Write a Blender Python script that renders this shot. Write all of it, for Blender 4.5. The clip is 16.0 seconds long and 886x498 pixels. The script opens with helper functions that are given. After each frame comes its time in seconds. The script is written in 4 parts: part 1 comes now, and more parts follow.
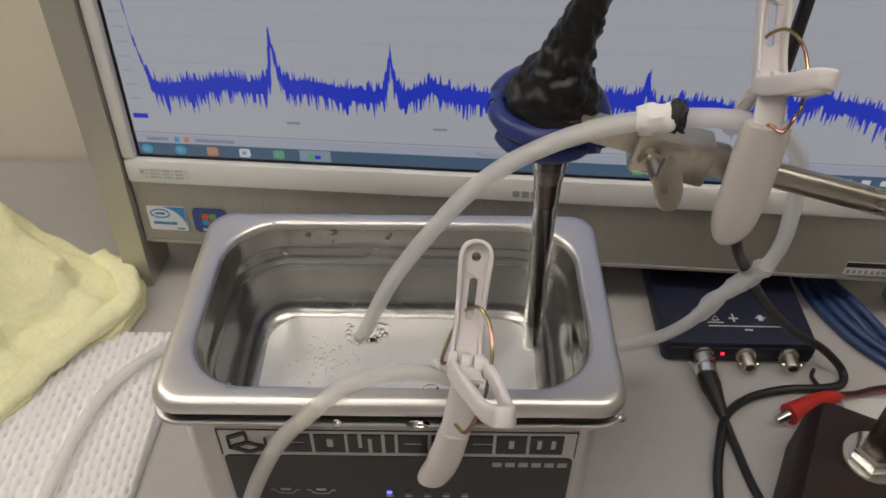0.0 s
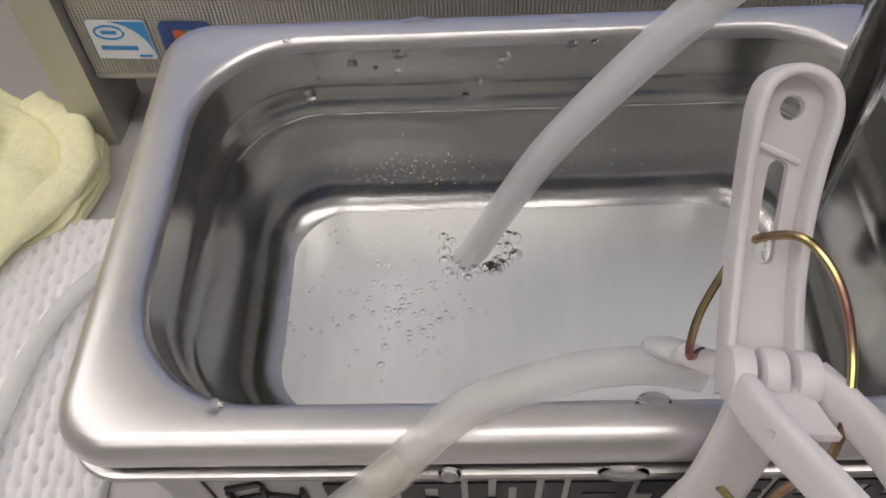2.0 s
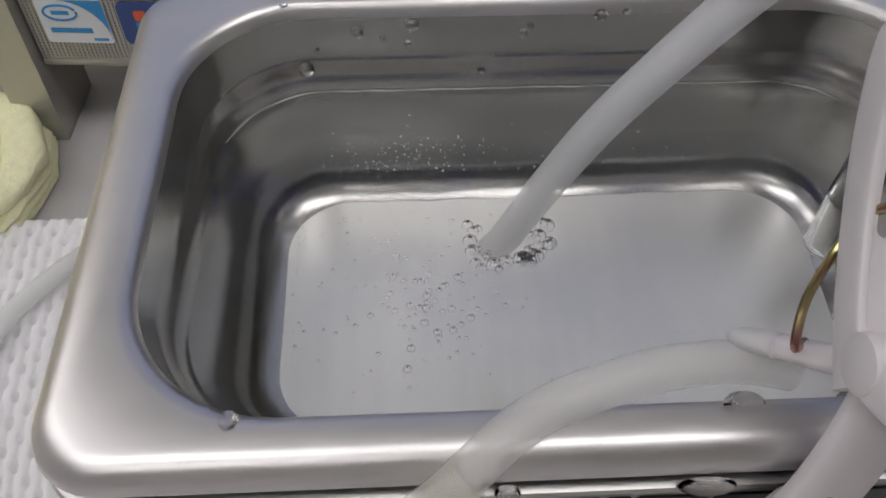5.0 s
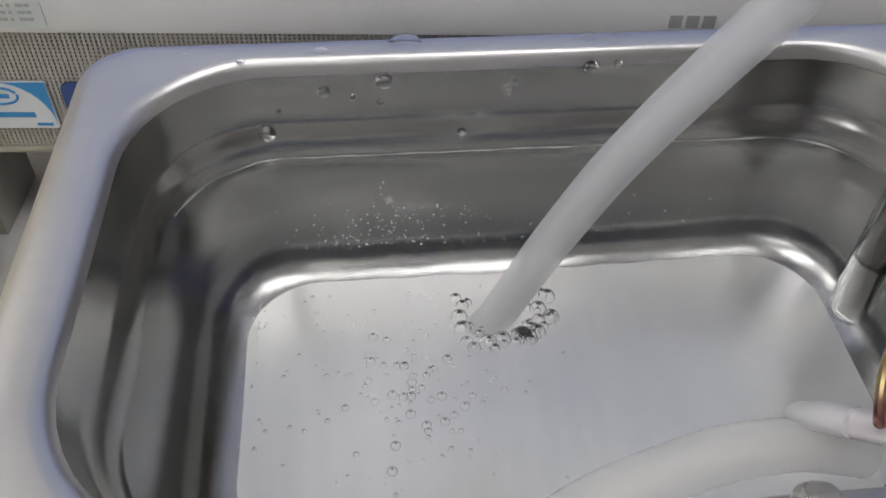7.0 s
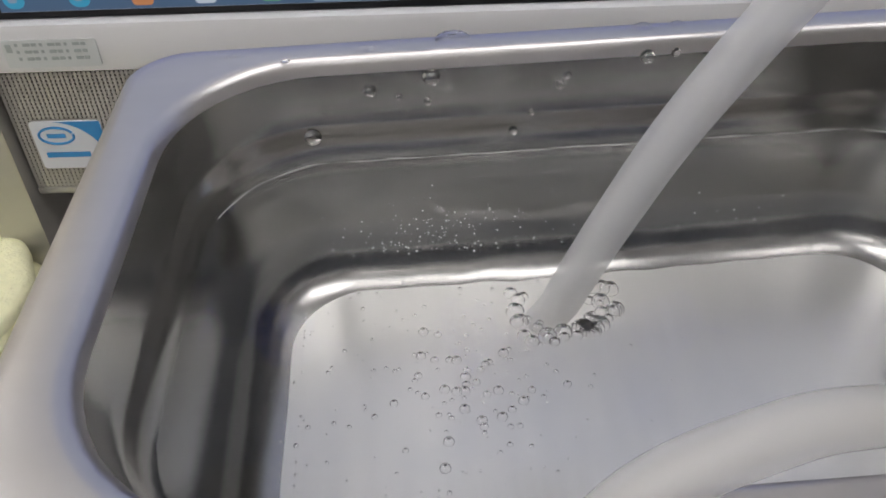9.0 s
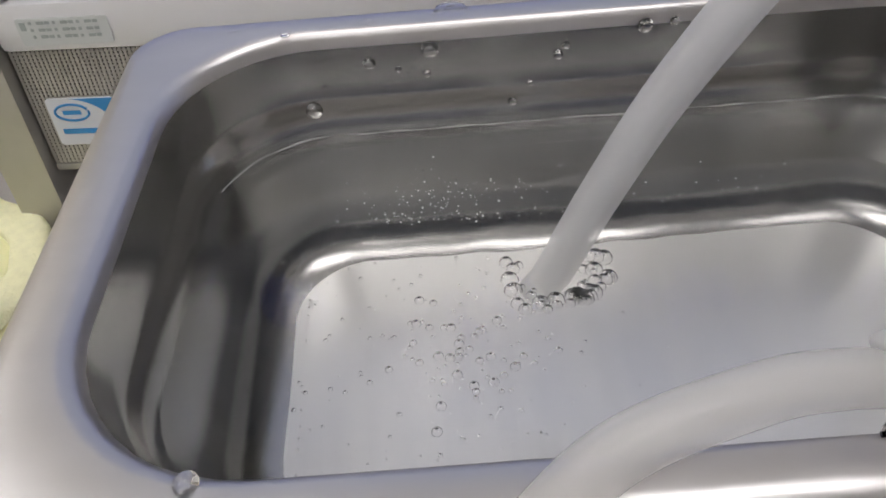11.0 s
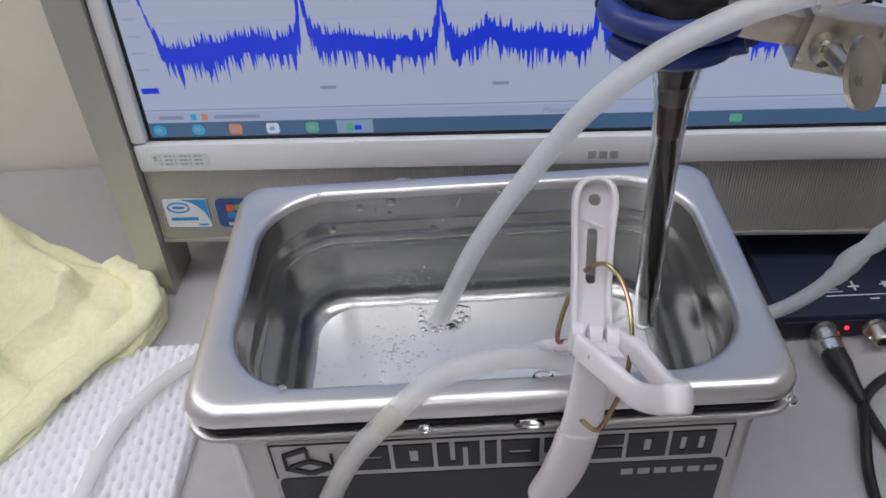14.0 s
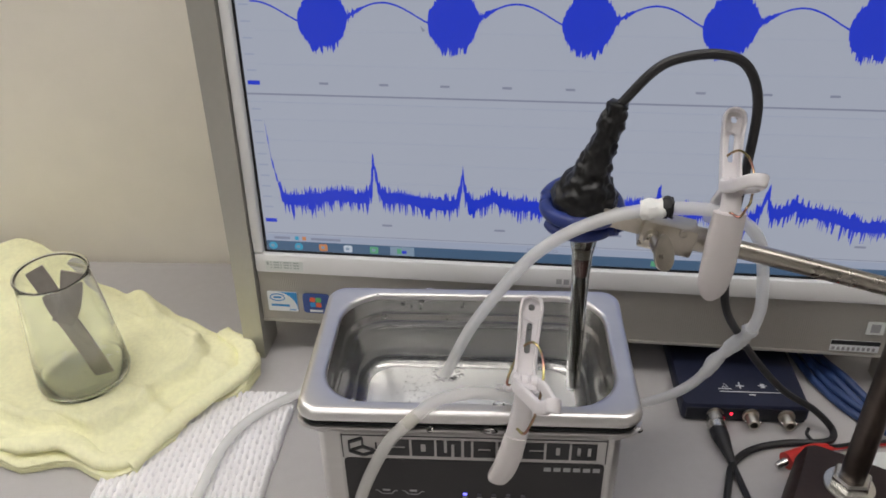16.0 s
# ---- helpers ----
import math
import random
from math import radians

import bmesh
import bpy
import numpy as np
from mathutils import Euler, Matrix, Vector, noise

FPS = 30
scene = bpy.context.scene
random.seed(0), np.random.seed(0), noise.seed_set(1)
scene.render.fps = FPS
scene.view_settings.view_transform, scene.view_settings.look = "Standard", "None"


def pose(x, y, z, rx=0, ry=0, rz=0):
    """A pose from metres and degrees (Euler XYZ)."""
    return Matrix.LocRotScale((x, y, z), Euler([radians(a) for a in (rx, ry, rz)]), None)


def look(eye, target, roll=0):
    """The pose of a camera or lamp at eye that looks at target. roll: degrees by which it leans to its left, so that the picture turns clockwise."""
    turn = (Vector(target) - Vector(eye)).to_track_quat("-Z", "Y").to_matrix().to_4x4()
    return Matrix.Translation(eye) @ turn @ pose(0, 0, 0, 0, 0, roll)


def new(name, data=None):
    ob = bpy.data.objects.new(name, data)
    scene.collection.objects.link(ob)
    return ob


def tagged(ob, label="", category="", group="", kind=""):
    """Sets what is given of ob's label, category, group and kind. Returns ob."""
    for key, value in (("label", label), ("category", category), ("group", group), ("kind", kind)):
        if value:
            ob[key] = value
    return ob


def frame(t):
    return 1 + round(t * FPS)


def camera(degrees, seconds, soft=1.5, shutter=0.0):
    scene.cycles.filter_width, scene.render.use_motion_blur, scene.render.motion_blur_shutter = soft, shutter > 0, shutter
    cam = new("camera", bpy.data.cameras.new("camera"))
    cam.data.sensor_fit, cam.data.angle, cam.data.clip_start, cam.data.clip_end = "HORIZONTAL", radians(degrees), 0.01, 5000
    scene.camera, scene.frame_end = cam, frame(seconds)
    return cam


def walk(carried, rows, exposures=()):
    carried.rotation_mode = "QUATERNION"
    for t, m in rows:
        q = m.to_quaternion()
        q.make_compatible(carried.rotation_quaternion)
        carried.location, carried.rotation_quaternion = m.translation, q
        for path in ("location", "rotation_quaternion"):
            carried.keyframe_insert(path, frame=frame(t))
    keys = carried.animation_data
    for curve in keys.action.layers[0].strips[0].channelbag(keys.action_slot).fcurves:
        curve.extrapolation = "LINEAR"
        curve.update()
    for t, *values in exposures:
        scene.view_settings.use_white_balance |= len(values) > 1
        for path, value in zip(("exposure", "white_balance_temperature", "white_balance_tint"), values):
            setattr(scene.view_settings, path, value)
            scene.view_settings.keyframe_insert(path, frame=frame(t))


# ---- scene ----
cam = camera(58.0, 16.0, soft=1.7)
PATH = [
    (0, (0.052, 0.006, 0.392), (0.042, 1.491, -0.948), 0.3),
    (0.5, (0.034, 0.078, 0.343), (0.008, 1.446, -1.116), -0.2),
    (1, (0.028, 0.107, 0.309), (-0.033, 1.379, -1.233), -1.7),
    (1.5, (0.024, 0.127, 0.289), (-0.07, 1.289, -1.336), -4.3),
    (2, (0.014, 0.147, 0.273), (-0.069, 1.283, -1.371), -4.7),
    (2.5, (0.006, 0.157, 0.258), (-0.015, 1.318, -1.37), -2.6),
    (3, (0.004, 0.16, 0.251), (0.02, 1.299, -1.393), -1.2),
    (5.5, (-0.007, 0.155, 0.252), (0.068, 1.341, -1.357), 1.2),
    (6, (-0.005, 0.159, 0.243), (0.048, 1.464, -1.272), 0.2),
    (6.5, (-0.006, 0.163, 0.239), (0.119, 1.507, -1.236), 1.9),
    (7, (-0.009, 0.166, 0.23), (0.162, 1.517, -1.234), 2.2),
    (7.5, (-0.007, 0.16, 0.219), (0.072, 1.551, -1.215), -1.8),
    (8, (-0.007, 0.16, 0.217), (0.059, 1.598, -1.17), -2.4),
    (8.5, (-0.008, 0.161, 0.215), (0.048, 1.636, -1.133), -2.6),
    (9, (-0.009, 0.162, 0.213), (0.039, 1.65, -1.122), -2.7),
    (9.5, (-0.009, 0.16, 0.212), (0.02, 1.67, -1.098), -3.1),
    (12, (0.001, 0.159, 0.221), (-0.027, 1.568, -1.199), -5.4),
    (12.5, (0.003, 0.147, 0.23), (-0.021, 1.566, -1.179), -5.4),
    (13, (0.006, 0.121, 0.254), (0.002, 1.556, -1.14), -4.4),
    (13.5, (0.012, 0.087, 0.289), (0.0, 1.561, -1.063), -4.3),
    (14, (0.022, 0.045, 0.328), (-0.018, 1.563, -0.973), -4.1),
    (14.5, (0.03, 0.006, 0.368), (-0.031, 1.563, -0.886), -3.3),
    (15, (0.038, -0.031, 0.395), (-0.037, 1.598, -0.763), -2.6),
    (15.5, (0.038, -0.076, 0.423), (-0.056, 1.586, -0.685), -1.8),
    (16, (0.04, -0.121, 0.447), (-0.077, 1.56, -0.63), -1.4),
]
EXPOSURES = [(0.0, -0.24, 7350, 11), (0.5, -0.24, 7500, 13), (1.0, -0.18, 7250, 13), (1.5, -0.16, 7000, 14), (2.5, -0.29, 6550, 13), (3.0, -0.30, 6350, 13), (5.5, -0.45, 6450, 13),
             (6.5, -0.16, 6350, 11), (7.0, -0.16, 6400, 11), (9.5, -0.14, 6500, 13), (12.5, -0.10, 6550, 14), (13.0, -0.08, 6400, 15), (13.5, -0.10, 6200, 14), (14.0, -0.02, 6050, 14), (15.0, 0.11, 6100, 13), (15.5, 0.09, 6150, 12), (16.0, -0.01, 6700, 11)]
walk(cam, [(t, look(eye, target, roll)) for t, eye, target, roll in PATH], EXPOSURES)


# ---- light ----
world = bpy.data.worlds.new("room_air")
scene.world = world
world.use_nodes = True
world.node_tree.nodes["Background"].inputs[0].default_value = (0.95, 0.97, 1.0, 1)
world.node_tree.nodes["Background"].inputs[1].default_value = 0.05
LAMP = 5.5


# ---- materials ----
def mat(name, color, rough=0.5, metal=0.0, var=0.08, scale=60.0, bump=0.0, bump_scale=400.0, rough_var=0.0,
        trans=0.0, ior=1.45, emit=0.0, sss=0.0, coat=0.0, stretch=(1, 1, 1), grime=0.0):
    m = bpy.data.materials.new(name)
    m.use_nodes = True
    nt = m.node_tree
    n, l = nt.nodes, nt.links
    b = n["Principled BSDF"]
    b.inputs["Base Color"].default_value = (*color, 1)
    b.inputs["Roughness"].default_value = rough
    b.inputs["Metallic"].default_value = metal
    b.inputs["Transmission Weight"].default_value = trans
    b.inputs["IOR"].default_value = ior
    b.inputs["Coat Weight"].default_value = coat
    if sss:
        b.inputs["Subsurface Weight"].default_value = sss
        b.inputs["Subsurface Radius"].default_value = (0.004, 0.004, 0.004)
        b.inputs["Subsurface Scale"].default_value = 1.0
    if emit:
        b.inputs["Emission Color"].default_value = (*color, 1)
        b.inputs["Emission Strength"].default_value = emit
    if var or bump or rough_var or grime:
        tc = n.new("ShaderNodeTexCoord")
        mp = n.new("ShaderNodeMapping")
        mp.inputs["Scale"].default_value = stretch
        l.new(tc.outputs["Object"], mp.inputs[0])
    if var:
        nz = n.new("ShaderNodeTexNoise")
        nz.inputs["Scale"].default_value = scale
        nz.inputs["Detail"].default_value = 6
        l.new(mp.outputs[0], nz.inputs["Vector"])
        nz2 = n.new("ShaderNodeTexNoise")
        nz2.inputs["Scale"].default_value = scale * 0.13
        nz2.inputs["Detail"].default_value = 3
        l.new(tc.outputs["Object"], nz2.inputs["Vector"])
        add = n.new("ShaderNodeMath")
        add.operation = "ADD"
        l.new(nz.outputs["Fac"], add.inputs[0])
        l.new(nz2.outputs["Fac"], add.inputs[1])
        mr = n.new("ShaderNodeMapRange")
        mr.inputs["From Min"].default_value, mr.inputs["From Max"].default_value = 0.6, 1.4
        mr.inputs["To Min"].default_value, mr.inputs["To Max"].default_value = 1 - var, 1 + var
        l.new(add.outputs[0], mr.inputs["Value"])
        mx = n.new("ShaderNodeMix")
        mx.data_type, mx.blend_type = "RGBA", "MULTIPLY"
        mx.inputs["Factor"].default_value = 1
        mx.inputs[6].default_value = (*color, 1)
        l.new(mr.outputs[0], mx.inputs[7])
        l.new(mx.outputs[2], b.inputs["Base Color"])
        if rough_var:
            rr_ = n.new("ShaderNodeMapRange")
            rr_.inputs["From Min"].default_value, rr_.inputs["From Max"].default_value = 0.6, 1.4
            rr_.inputs["To Min"].default_value, rr_.inputs["To Max"].default_value = rough - rough_var, rough + rough_var
            l.new(add.outputs[0], rr_.inputs["Value"])
            l.new(rr_.outputs[0], b.inputs["Roughness"])
    if bump:
        bz = n.new("ShaderNodeTexNoise")
        bz.inputs["Scale"].default_value = bump_scale
        bz.inputs["Detail"].default_value = 4
        l.new(mp.outputs[0], bz.inputs["Vector"])
        bp = n.new("ShaderNodeBump")
        bp.inputs["Strength"].default_value = bump
        bp.inputs["Distance"].default_value = 0.0006
        l.new(bz.outputs["Fac"], bp.inputs["Height"])
        l.new(bp.outputs[0], b.inputs["Normal"])
    return m


# One steel: rim and floor coloured paler, wall darker, to imitate the light.
STEEL_RIM_LIT = mat("satin_lit_rim_steel", (0.73, 0.715, 0.71), 0.37, 1.0, 0.03, 260, 0.03, 900, 0.03, stretch=(0.3, 1, 1))
STEEL_SHADED = mat("brushed_shaded_steel", (0.46, 0.455, 0.44), 0.22, 1.0, 0.03, 260, 0.012, 700, 0.03, stretch=(0.3, 1, 1))
STEEL_CASE = mat("satin_steel", (0.58, 0.565, 0.55), 0.34, 1.0, 0.06, 300, 0.08, 900, 0.05, stretch=(0.08, 1, 1))
STEEL_FLOOR_LIT = mat("lit_basin_steel", (0.83, 0.83, 0.815), 0.36, 1.0, 0.05, 220, 0.06, 700, 0.06, stretch=(1, 0.15, 1))
RUBBER = mat("black_rubber", (0.012, 0.012, 0.013), 0.5, var=0.2)
PANEL_BLACK = mat("black_panel", (0.018, 0.017, 0.018), 0.32, var=0.1)
PANEL_SILVER = mat("silver_print", (0.52, 0.51, 0.50), 0.42, 0.3, 0.05)
PRINT_BLACK = mat("black_print", (0.02, 0.02, 0.022), 0.45, var=0.15)
PRINT_GREY = mat("grey_print", (0.35, 0.35, 0.36), 0.5, var=0.1)
TABLE = mat("grey_laminate", (0.47, 0.455, 0.455), 0.42, var=0.04, scale=900, bump=0.05, bump_scale=1500)
WALL = mat("cream_wall", (0.90, 0.85, 0.76), 0.85, var=0.035, scale=30, bump=0.12, bump_scale=500)
WALL_N = mat("off_white_wall", (0.66, 0.65, 0.64), 0.85, var=0.035, scale=30, bump=0.1, bump_scale=500)
CEIL = mat("white_ceiling", (0.78, 0.78, 0.77), 0.9, var=0.03)
FLOOR = mat("vinyl_floor", (0.32, 0.30, 0.28), 0.6, var=0.1, scale=20)
TUBE = mat("milky_silicone", (0.95, 0.955, 0.95), 0.28, var=0.02, scale=120, bump=0.04)


def milky(m, clear, color):
    """Lets some light straight through and scatters the rest, as thin silicone does."""
    n, l = m.node_tree.nodes, m.node_tree.links
    out = n["Material Output"]
    tl, tp, a, g = n.new("ShaderNodeBsdfTranslucent"), n.new("ShaderNodeBsdfTransparent"), n.new("ShaderNodeMixShader"), n.new("ShaderNodeMixShader")
    tl.inputs["Color"].default_value = (*color, 1)
    a.inputs[0].default_value, g.inputs[0].default_value = 0.45, clear
    l.new(n["Principled BSDF"].outputs[0], a.inputs[1])
    l.new(tl.outputs[0], a.inputs[2])
    l.new(a.outputs[0], g.inputs[1])
    l.new(tp.outputs[0], g.inputs[2])
    l.new(g.outputs[0], out.inputs["Surface"])


milky(TUBE, 0.50, (0.98, 0.985, 0.975))
TUBE_CLEAR = mat("clear_silicone", (0.95, 0.94, 0.92), 0.2, var=0.03, scale=120, bump=0.04)
milky(TUBE_CLEAR, 0.68, (0.97, 0.95, 0.92))
TUBE_Y = mat("yellowed_silicone", (0.92, 0.89, 0.78), 0.35, var=0.08, scale=150, bump=0.08)
milky(TUBE_Y, 0.80, (0.96, 0.93, 0.82))
TAPE_W = mat("white_tape", (0.84, 0.84, 0.82), 0.6, var=0.06, bump=0.3)
PEG = mat("white_peg_plastic", (0.72, 0.69, 0.705), 0.38, var=0.025, sss=0.15, bump=0.02)
PEG_RUBBER = mat("soft_peg_cover", (0.70, 0.66, 0.655), 0.55, var=0.04, sss=0.3)
BRASS = mat("brassy_wire", (0.62, 0.46, 0.30), 0.2, 1.0, 0.45, 260, rough_var=0.05)


def two_tone(m, low, high, scale):
    n, l = m.node_tree.nodes, m.node_tree.links
    nz, ramp, tc = n.new("ShaderNodeTexNoise"), n.new("ShaderNodeValToRGB"), n.new("ShaderNodeTexCoord")
    nz.inputs["Scale"].default_value = scale
    l.new(tc.outputs["Object"], nz.inputs["Vector"])
    l.new(nz.outputs["Fac"], ramp.inputs["Fac"])
    ramp.color_ramp.elements[0].position, ramp.color_ramp.elements[1].position = 0.38, 0.62
    ramp.color_ramp.elements[0].color, ramp.color_ramp.elements[1].color = (*low, 1), (*high, 1)
    l.new(ramp.outputs["Color"], n["Principled BSDF"].inputs["Base Color"])


two_tone(BRASS, (0.40, 0.20, 0.17), (0.42, 0.38, 0.17), 130)
STRIP = mat("dull_grey_metal", (0.42, 0.39, 0.36), 0.42, 0.9, 0.15, 160, 0.1, 400, 0.08)
NICKEL = mat("aged_nickel", (0.56, 0.52, 0.45), 0.32, 1.0, 0.14, 180, 0.1, 400, 0.08)
ROD = mat("nickel_rod", (0.47, 0.44, 0.39), 0.30, 1.0, 0.06, 180, 0.05, 600, 0.05)
POST = mat("tarnished_post", (0.15, 0.125, 0.11), 0.34, 1.0, 0.25, 120, 0.1, 300, 0.1)
BLUE_VINYL = mat("blue_vinyl", (0.022, 0.04, 0.19), 0.30, var=0.12, bump=0.05)
GOO = mat("black_sealant", (0.005, 0.005, 0.006), 0.34, var=0.2, bump=0.15, bump_scale=230, rough_var=0.06)
CABLE = mat("black_cable", (0.018, 0.018, 0.02), 0.42, var=0.12)
CABLE_B = mat("blue_cable", (0.03, 0.06, 0.17), 0.45, var=0.12)
CABLE_R = mat("red_cable", (0.55, 0.03, 0.025), 0.4, var=0.1)
SCOPE = mat("navy_scope_plastic", (0.014, 0.018, 0.042), 0.5, var=0.1, bump=0.3, bump_scale=1200)
SCOPE_D = mat("dark_scope_front", (0.012, 0.013, 0.02), 0.45, var=0.1)
PRINT_W = mat("white_print", (0.75, 0.76, 0.78), 0.5, var=0.08)
IRON = mat("brown_painted_iron", (0.020, 0.010, 0.009), 0.52, var=0.3, scale=90, bump=0.35, bump_scale=260, rough_var=0.1)
ZINC = mat("zinc_steel", (0.68, 0.67, 0.64), 0.24, 1.0, 0.1, 200)
MON_SILVER = mat("silver_paint", (0.46, 0.45, 0.41), 0.36, 0.55, 0.03, 200)
MON_WHITE = mat("white_gloss_bezel", (0.82, 0.82, 0.82), 0.22, var=0.015, coat=0.4)
MON_BLACK = mat("black_bezel", (0.012, 0.012, 0.014), 0.35, var=0.1)
MON_DARK = mat("dark_recess", (0.05, 0.05, 0.05), 0.7, var=0.1)
GRILLE = mat("grille_silver", (0.48, 0.46, 0.42), 0.42, 0.4, 0.03, 200)
TOWEL = mat("yellow_terry", (0.93, 0.915, 0.60), 0.95, var=0.09, scale=260, bump=1.0, bump_scale=900)
MATCLOTH = mat("white_waffle", (0.86, 0.85, 0.86), 0.92, var=0.02, scale=300, bump=0.08, bump_scale=1500)
GLASS = mat("clear_glass", (0.97, 0.99, 0.98), 0.02, var=0.0, trans=1.0, ior=1.48)
WATER = mat("clear_water", (1, 1, 1), 0.0, var=0.0, trans=1.0, ior=1.33)
SPECK = mat("air_speck", (0.85, 0.85, 0.84), 0.12, var=0.0)
CORE = mat("grey_probe_core", (0.045, 0.036, 0.028), 0.20, 0.6, 0.35, 90)
CORE_R = mat("red_reflection", (0.075, 0.022, 0.018), 0.4, var=0.1)
CORE_C = mat("cream_band", (0.16, 0.14, 0.11), 0.5, var=0.1)
LED_RED = mat("red_led", (1.0, 0.02, 0.05), 0.3, var=0.0, emit=3.0)
LED_BLUE = mat("blue_led", (0.15, 0.15, 1.0), 0.3, var=0.0, emit=2.5)
LED_OFF = mat("dim_led", (0.10, 0.10, 0.12), 0.3, var=0.0)
TUBE_LIGHT = mat("fluorescent_diffuser", (1.0, 0.985, 0.97), 0.5, var=0.0, emit=LAMP)
STK_WHITE = mat("sticker_white", (0.80, 0.82, 0.84), 0.3, var=0.03)
STK_BLUE = mat("sticker_blue", (0.03, 0.28, 0.62), 0.3, var=0.05)
STK_NAVY = mat("sticker_navy", (0.03, 0.07, 0.25), 0.3, var=0.1)
STK_RED = mat("sticker_red", (0.75, 0.12, 0.04), 0.3, var=0.05)
STK_GREEN = mat("sticker_green", (0.12, 0.42, 0.12), 0.3, var=0.05)
LABEL_INK = mat("label_ink", (0.42, 0.47, 0.45), 0.5, var=0.05)
STK_PALE = mat("sticker_clear", (0.70, 0.73, 0.71), 0.3, var=0.02)


def glow(name, color, strength=1.0):
    m = mat(name, color, 0.35, var=0.0, emit=strength)
    m.node_tree.nodes["Principled BSDF"].inputs["Base Color"].default_value = (0.02, 0.02, 0.022, 1)
    return m


SCR_BG = glow("screen_pale_blue", (0.40, 0.445, 0.55), 0.78)
SCR_BLUE = glow("screen_trace_blue", (0.004, 0.030, 0.55), 0.90)
SCR_GREY = glow("screen_grey", (0.26, 0.29, 0.40), 0.7)
SCR_FAINT = glow("screen_faint", (0.34, 0.39, 0.53), 0.75)
SCR_STATUS = glow("screen_status", (0.36, 0.42, 0.56), 0.75)
SCR_TASK = glow("screen_taskbar", (0.055, 0.115, 0.21), 0.8)
SCR_TASK_HI = glow("screen_task_button", (0.22, 0.31, 0.42), 0.8)
SCR_W = glow("screen_white", (0.55, 0.62, 0.72), 0.8)
SCR_CYAN = glow("screen_icon_cyan", (0.03, 0.32, 0.52), 0.8)
SCR_ORANGE = glow("screen_icon_orange", (0.55, 0.22, 0.08), 0.8)
SCR_GREEN = glow("screen_icon_green", (0.10, 0.36, 0.20), 0.8)


# ---- mesh helpers ----
def mesh_of(name, bm, material, smooth=True):
    me = bpy.data.meshes.new(name)
    bmesh.ops.recalc_face_normals(bm, faces=bm.faces)
    bm.to_mesh(me)
    bm.free()
    me.materials.append(material)
    if smooth:
        me.polygons.foreach_set("use_smooth", [True] * len(me.polygons))
    return me


def part(name, bm, material, parent=None, label="", smooth=True, sharp=35):
    me = mesh_of(name, bm, material, smooth)
    ob = new(name, me)
    if smooth and sharp:
        me.set_sharp_from_angle(angle=radians(sharp))
    if parent is not None:
        ob.parent = parent
    if label:
        tagged(ob, label)
    return ob


def thing(name, label, category, m=None, group="", kind=""):
    ob = new(name)
    ob.empty_display_size = 0.01
    if m is not None:
        ob.matrix_world = m
    return tagged(ob, label, category, group, kind)


def rr(cx, cy, hx, hy, r, z, n=8):
    """Rounded rectangle loop, counter-clockwise."""
    pts = []
    for k, (sx, sy) in enumerate(((1, 1), (-1, 1), (-1, -1), (1, -1))):
        for i in range(n + 1):
            a = radians(90 * k + 90 * i / n)
            pts.append((cx + sx * (hx - r) + r * math.cos(a), cy + sy * (hy - r) + r * math.sin(a), z))
    return pts


def loft(rings, caps=(False, False), closed=True, loop=False, bm=None):
    bm = bm or bmesh.new()
    vs = [[bm.verts.new(p) for p in ring] for ring in rings]
    pairs = list(zip(vs, vs[1:])) + ([(vs[-1], vs[0])] if loop else [])
    for a, b in pairs:
        m = len(a)
        for i in range(m if closed else m - 1):
            j = (i + 1) % m
            bm.faces.new((a[i], a[j], b[j], b[i]))
    if caps[0]:
        bm.faces.new(vs[0][::-1])
    if caps[1]:
        bm.faces.new(vs[-1])
    return bm


def lathe(profile, n=32, m=None, caps=(False, False), bm=None):
    """Turn (radius, height) pairs round the z axis."""
    m = m or Matrix()
    rings = [[m @ Vector((r * math.cos(2 * math.pi * i / n), r * math.sin(2 * math.pi * i / n), z)) for i in range(n)] for r, z in profile]
    return loft(rings, caps, bm=bm)


def smooth_path(pts, steps=8):
    p = [Vector(q) for q in pts]
    p = [p[0] * 2 - p[1]] + p + [p[-1] * 2 - p[-2]]
    out = []
    for i in range(1, len(p) - 2):
        for k in range(steps):
            t = k / steps
            a, b, c, d = p[i - 1:i + 3]
            out.append(0.5 * ((2 * b) + (c - a) * t + (2 * a - 5 * b + 4 * c - d) * t * t + (3 * b - a - 3 * c + d) * t ** 3))
    return out + [p[-2]]


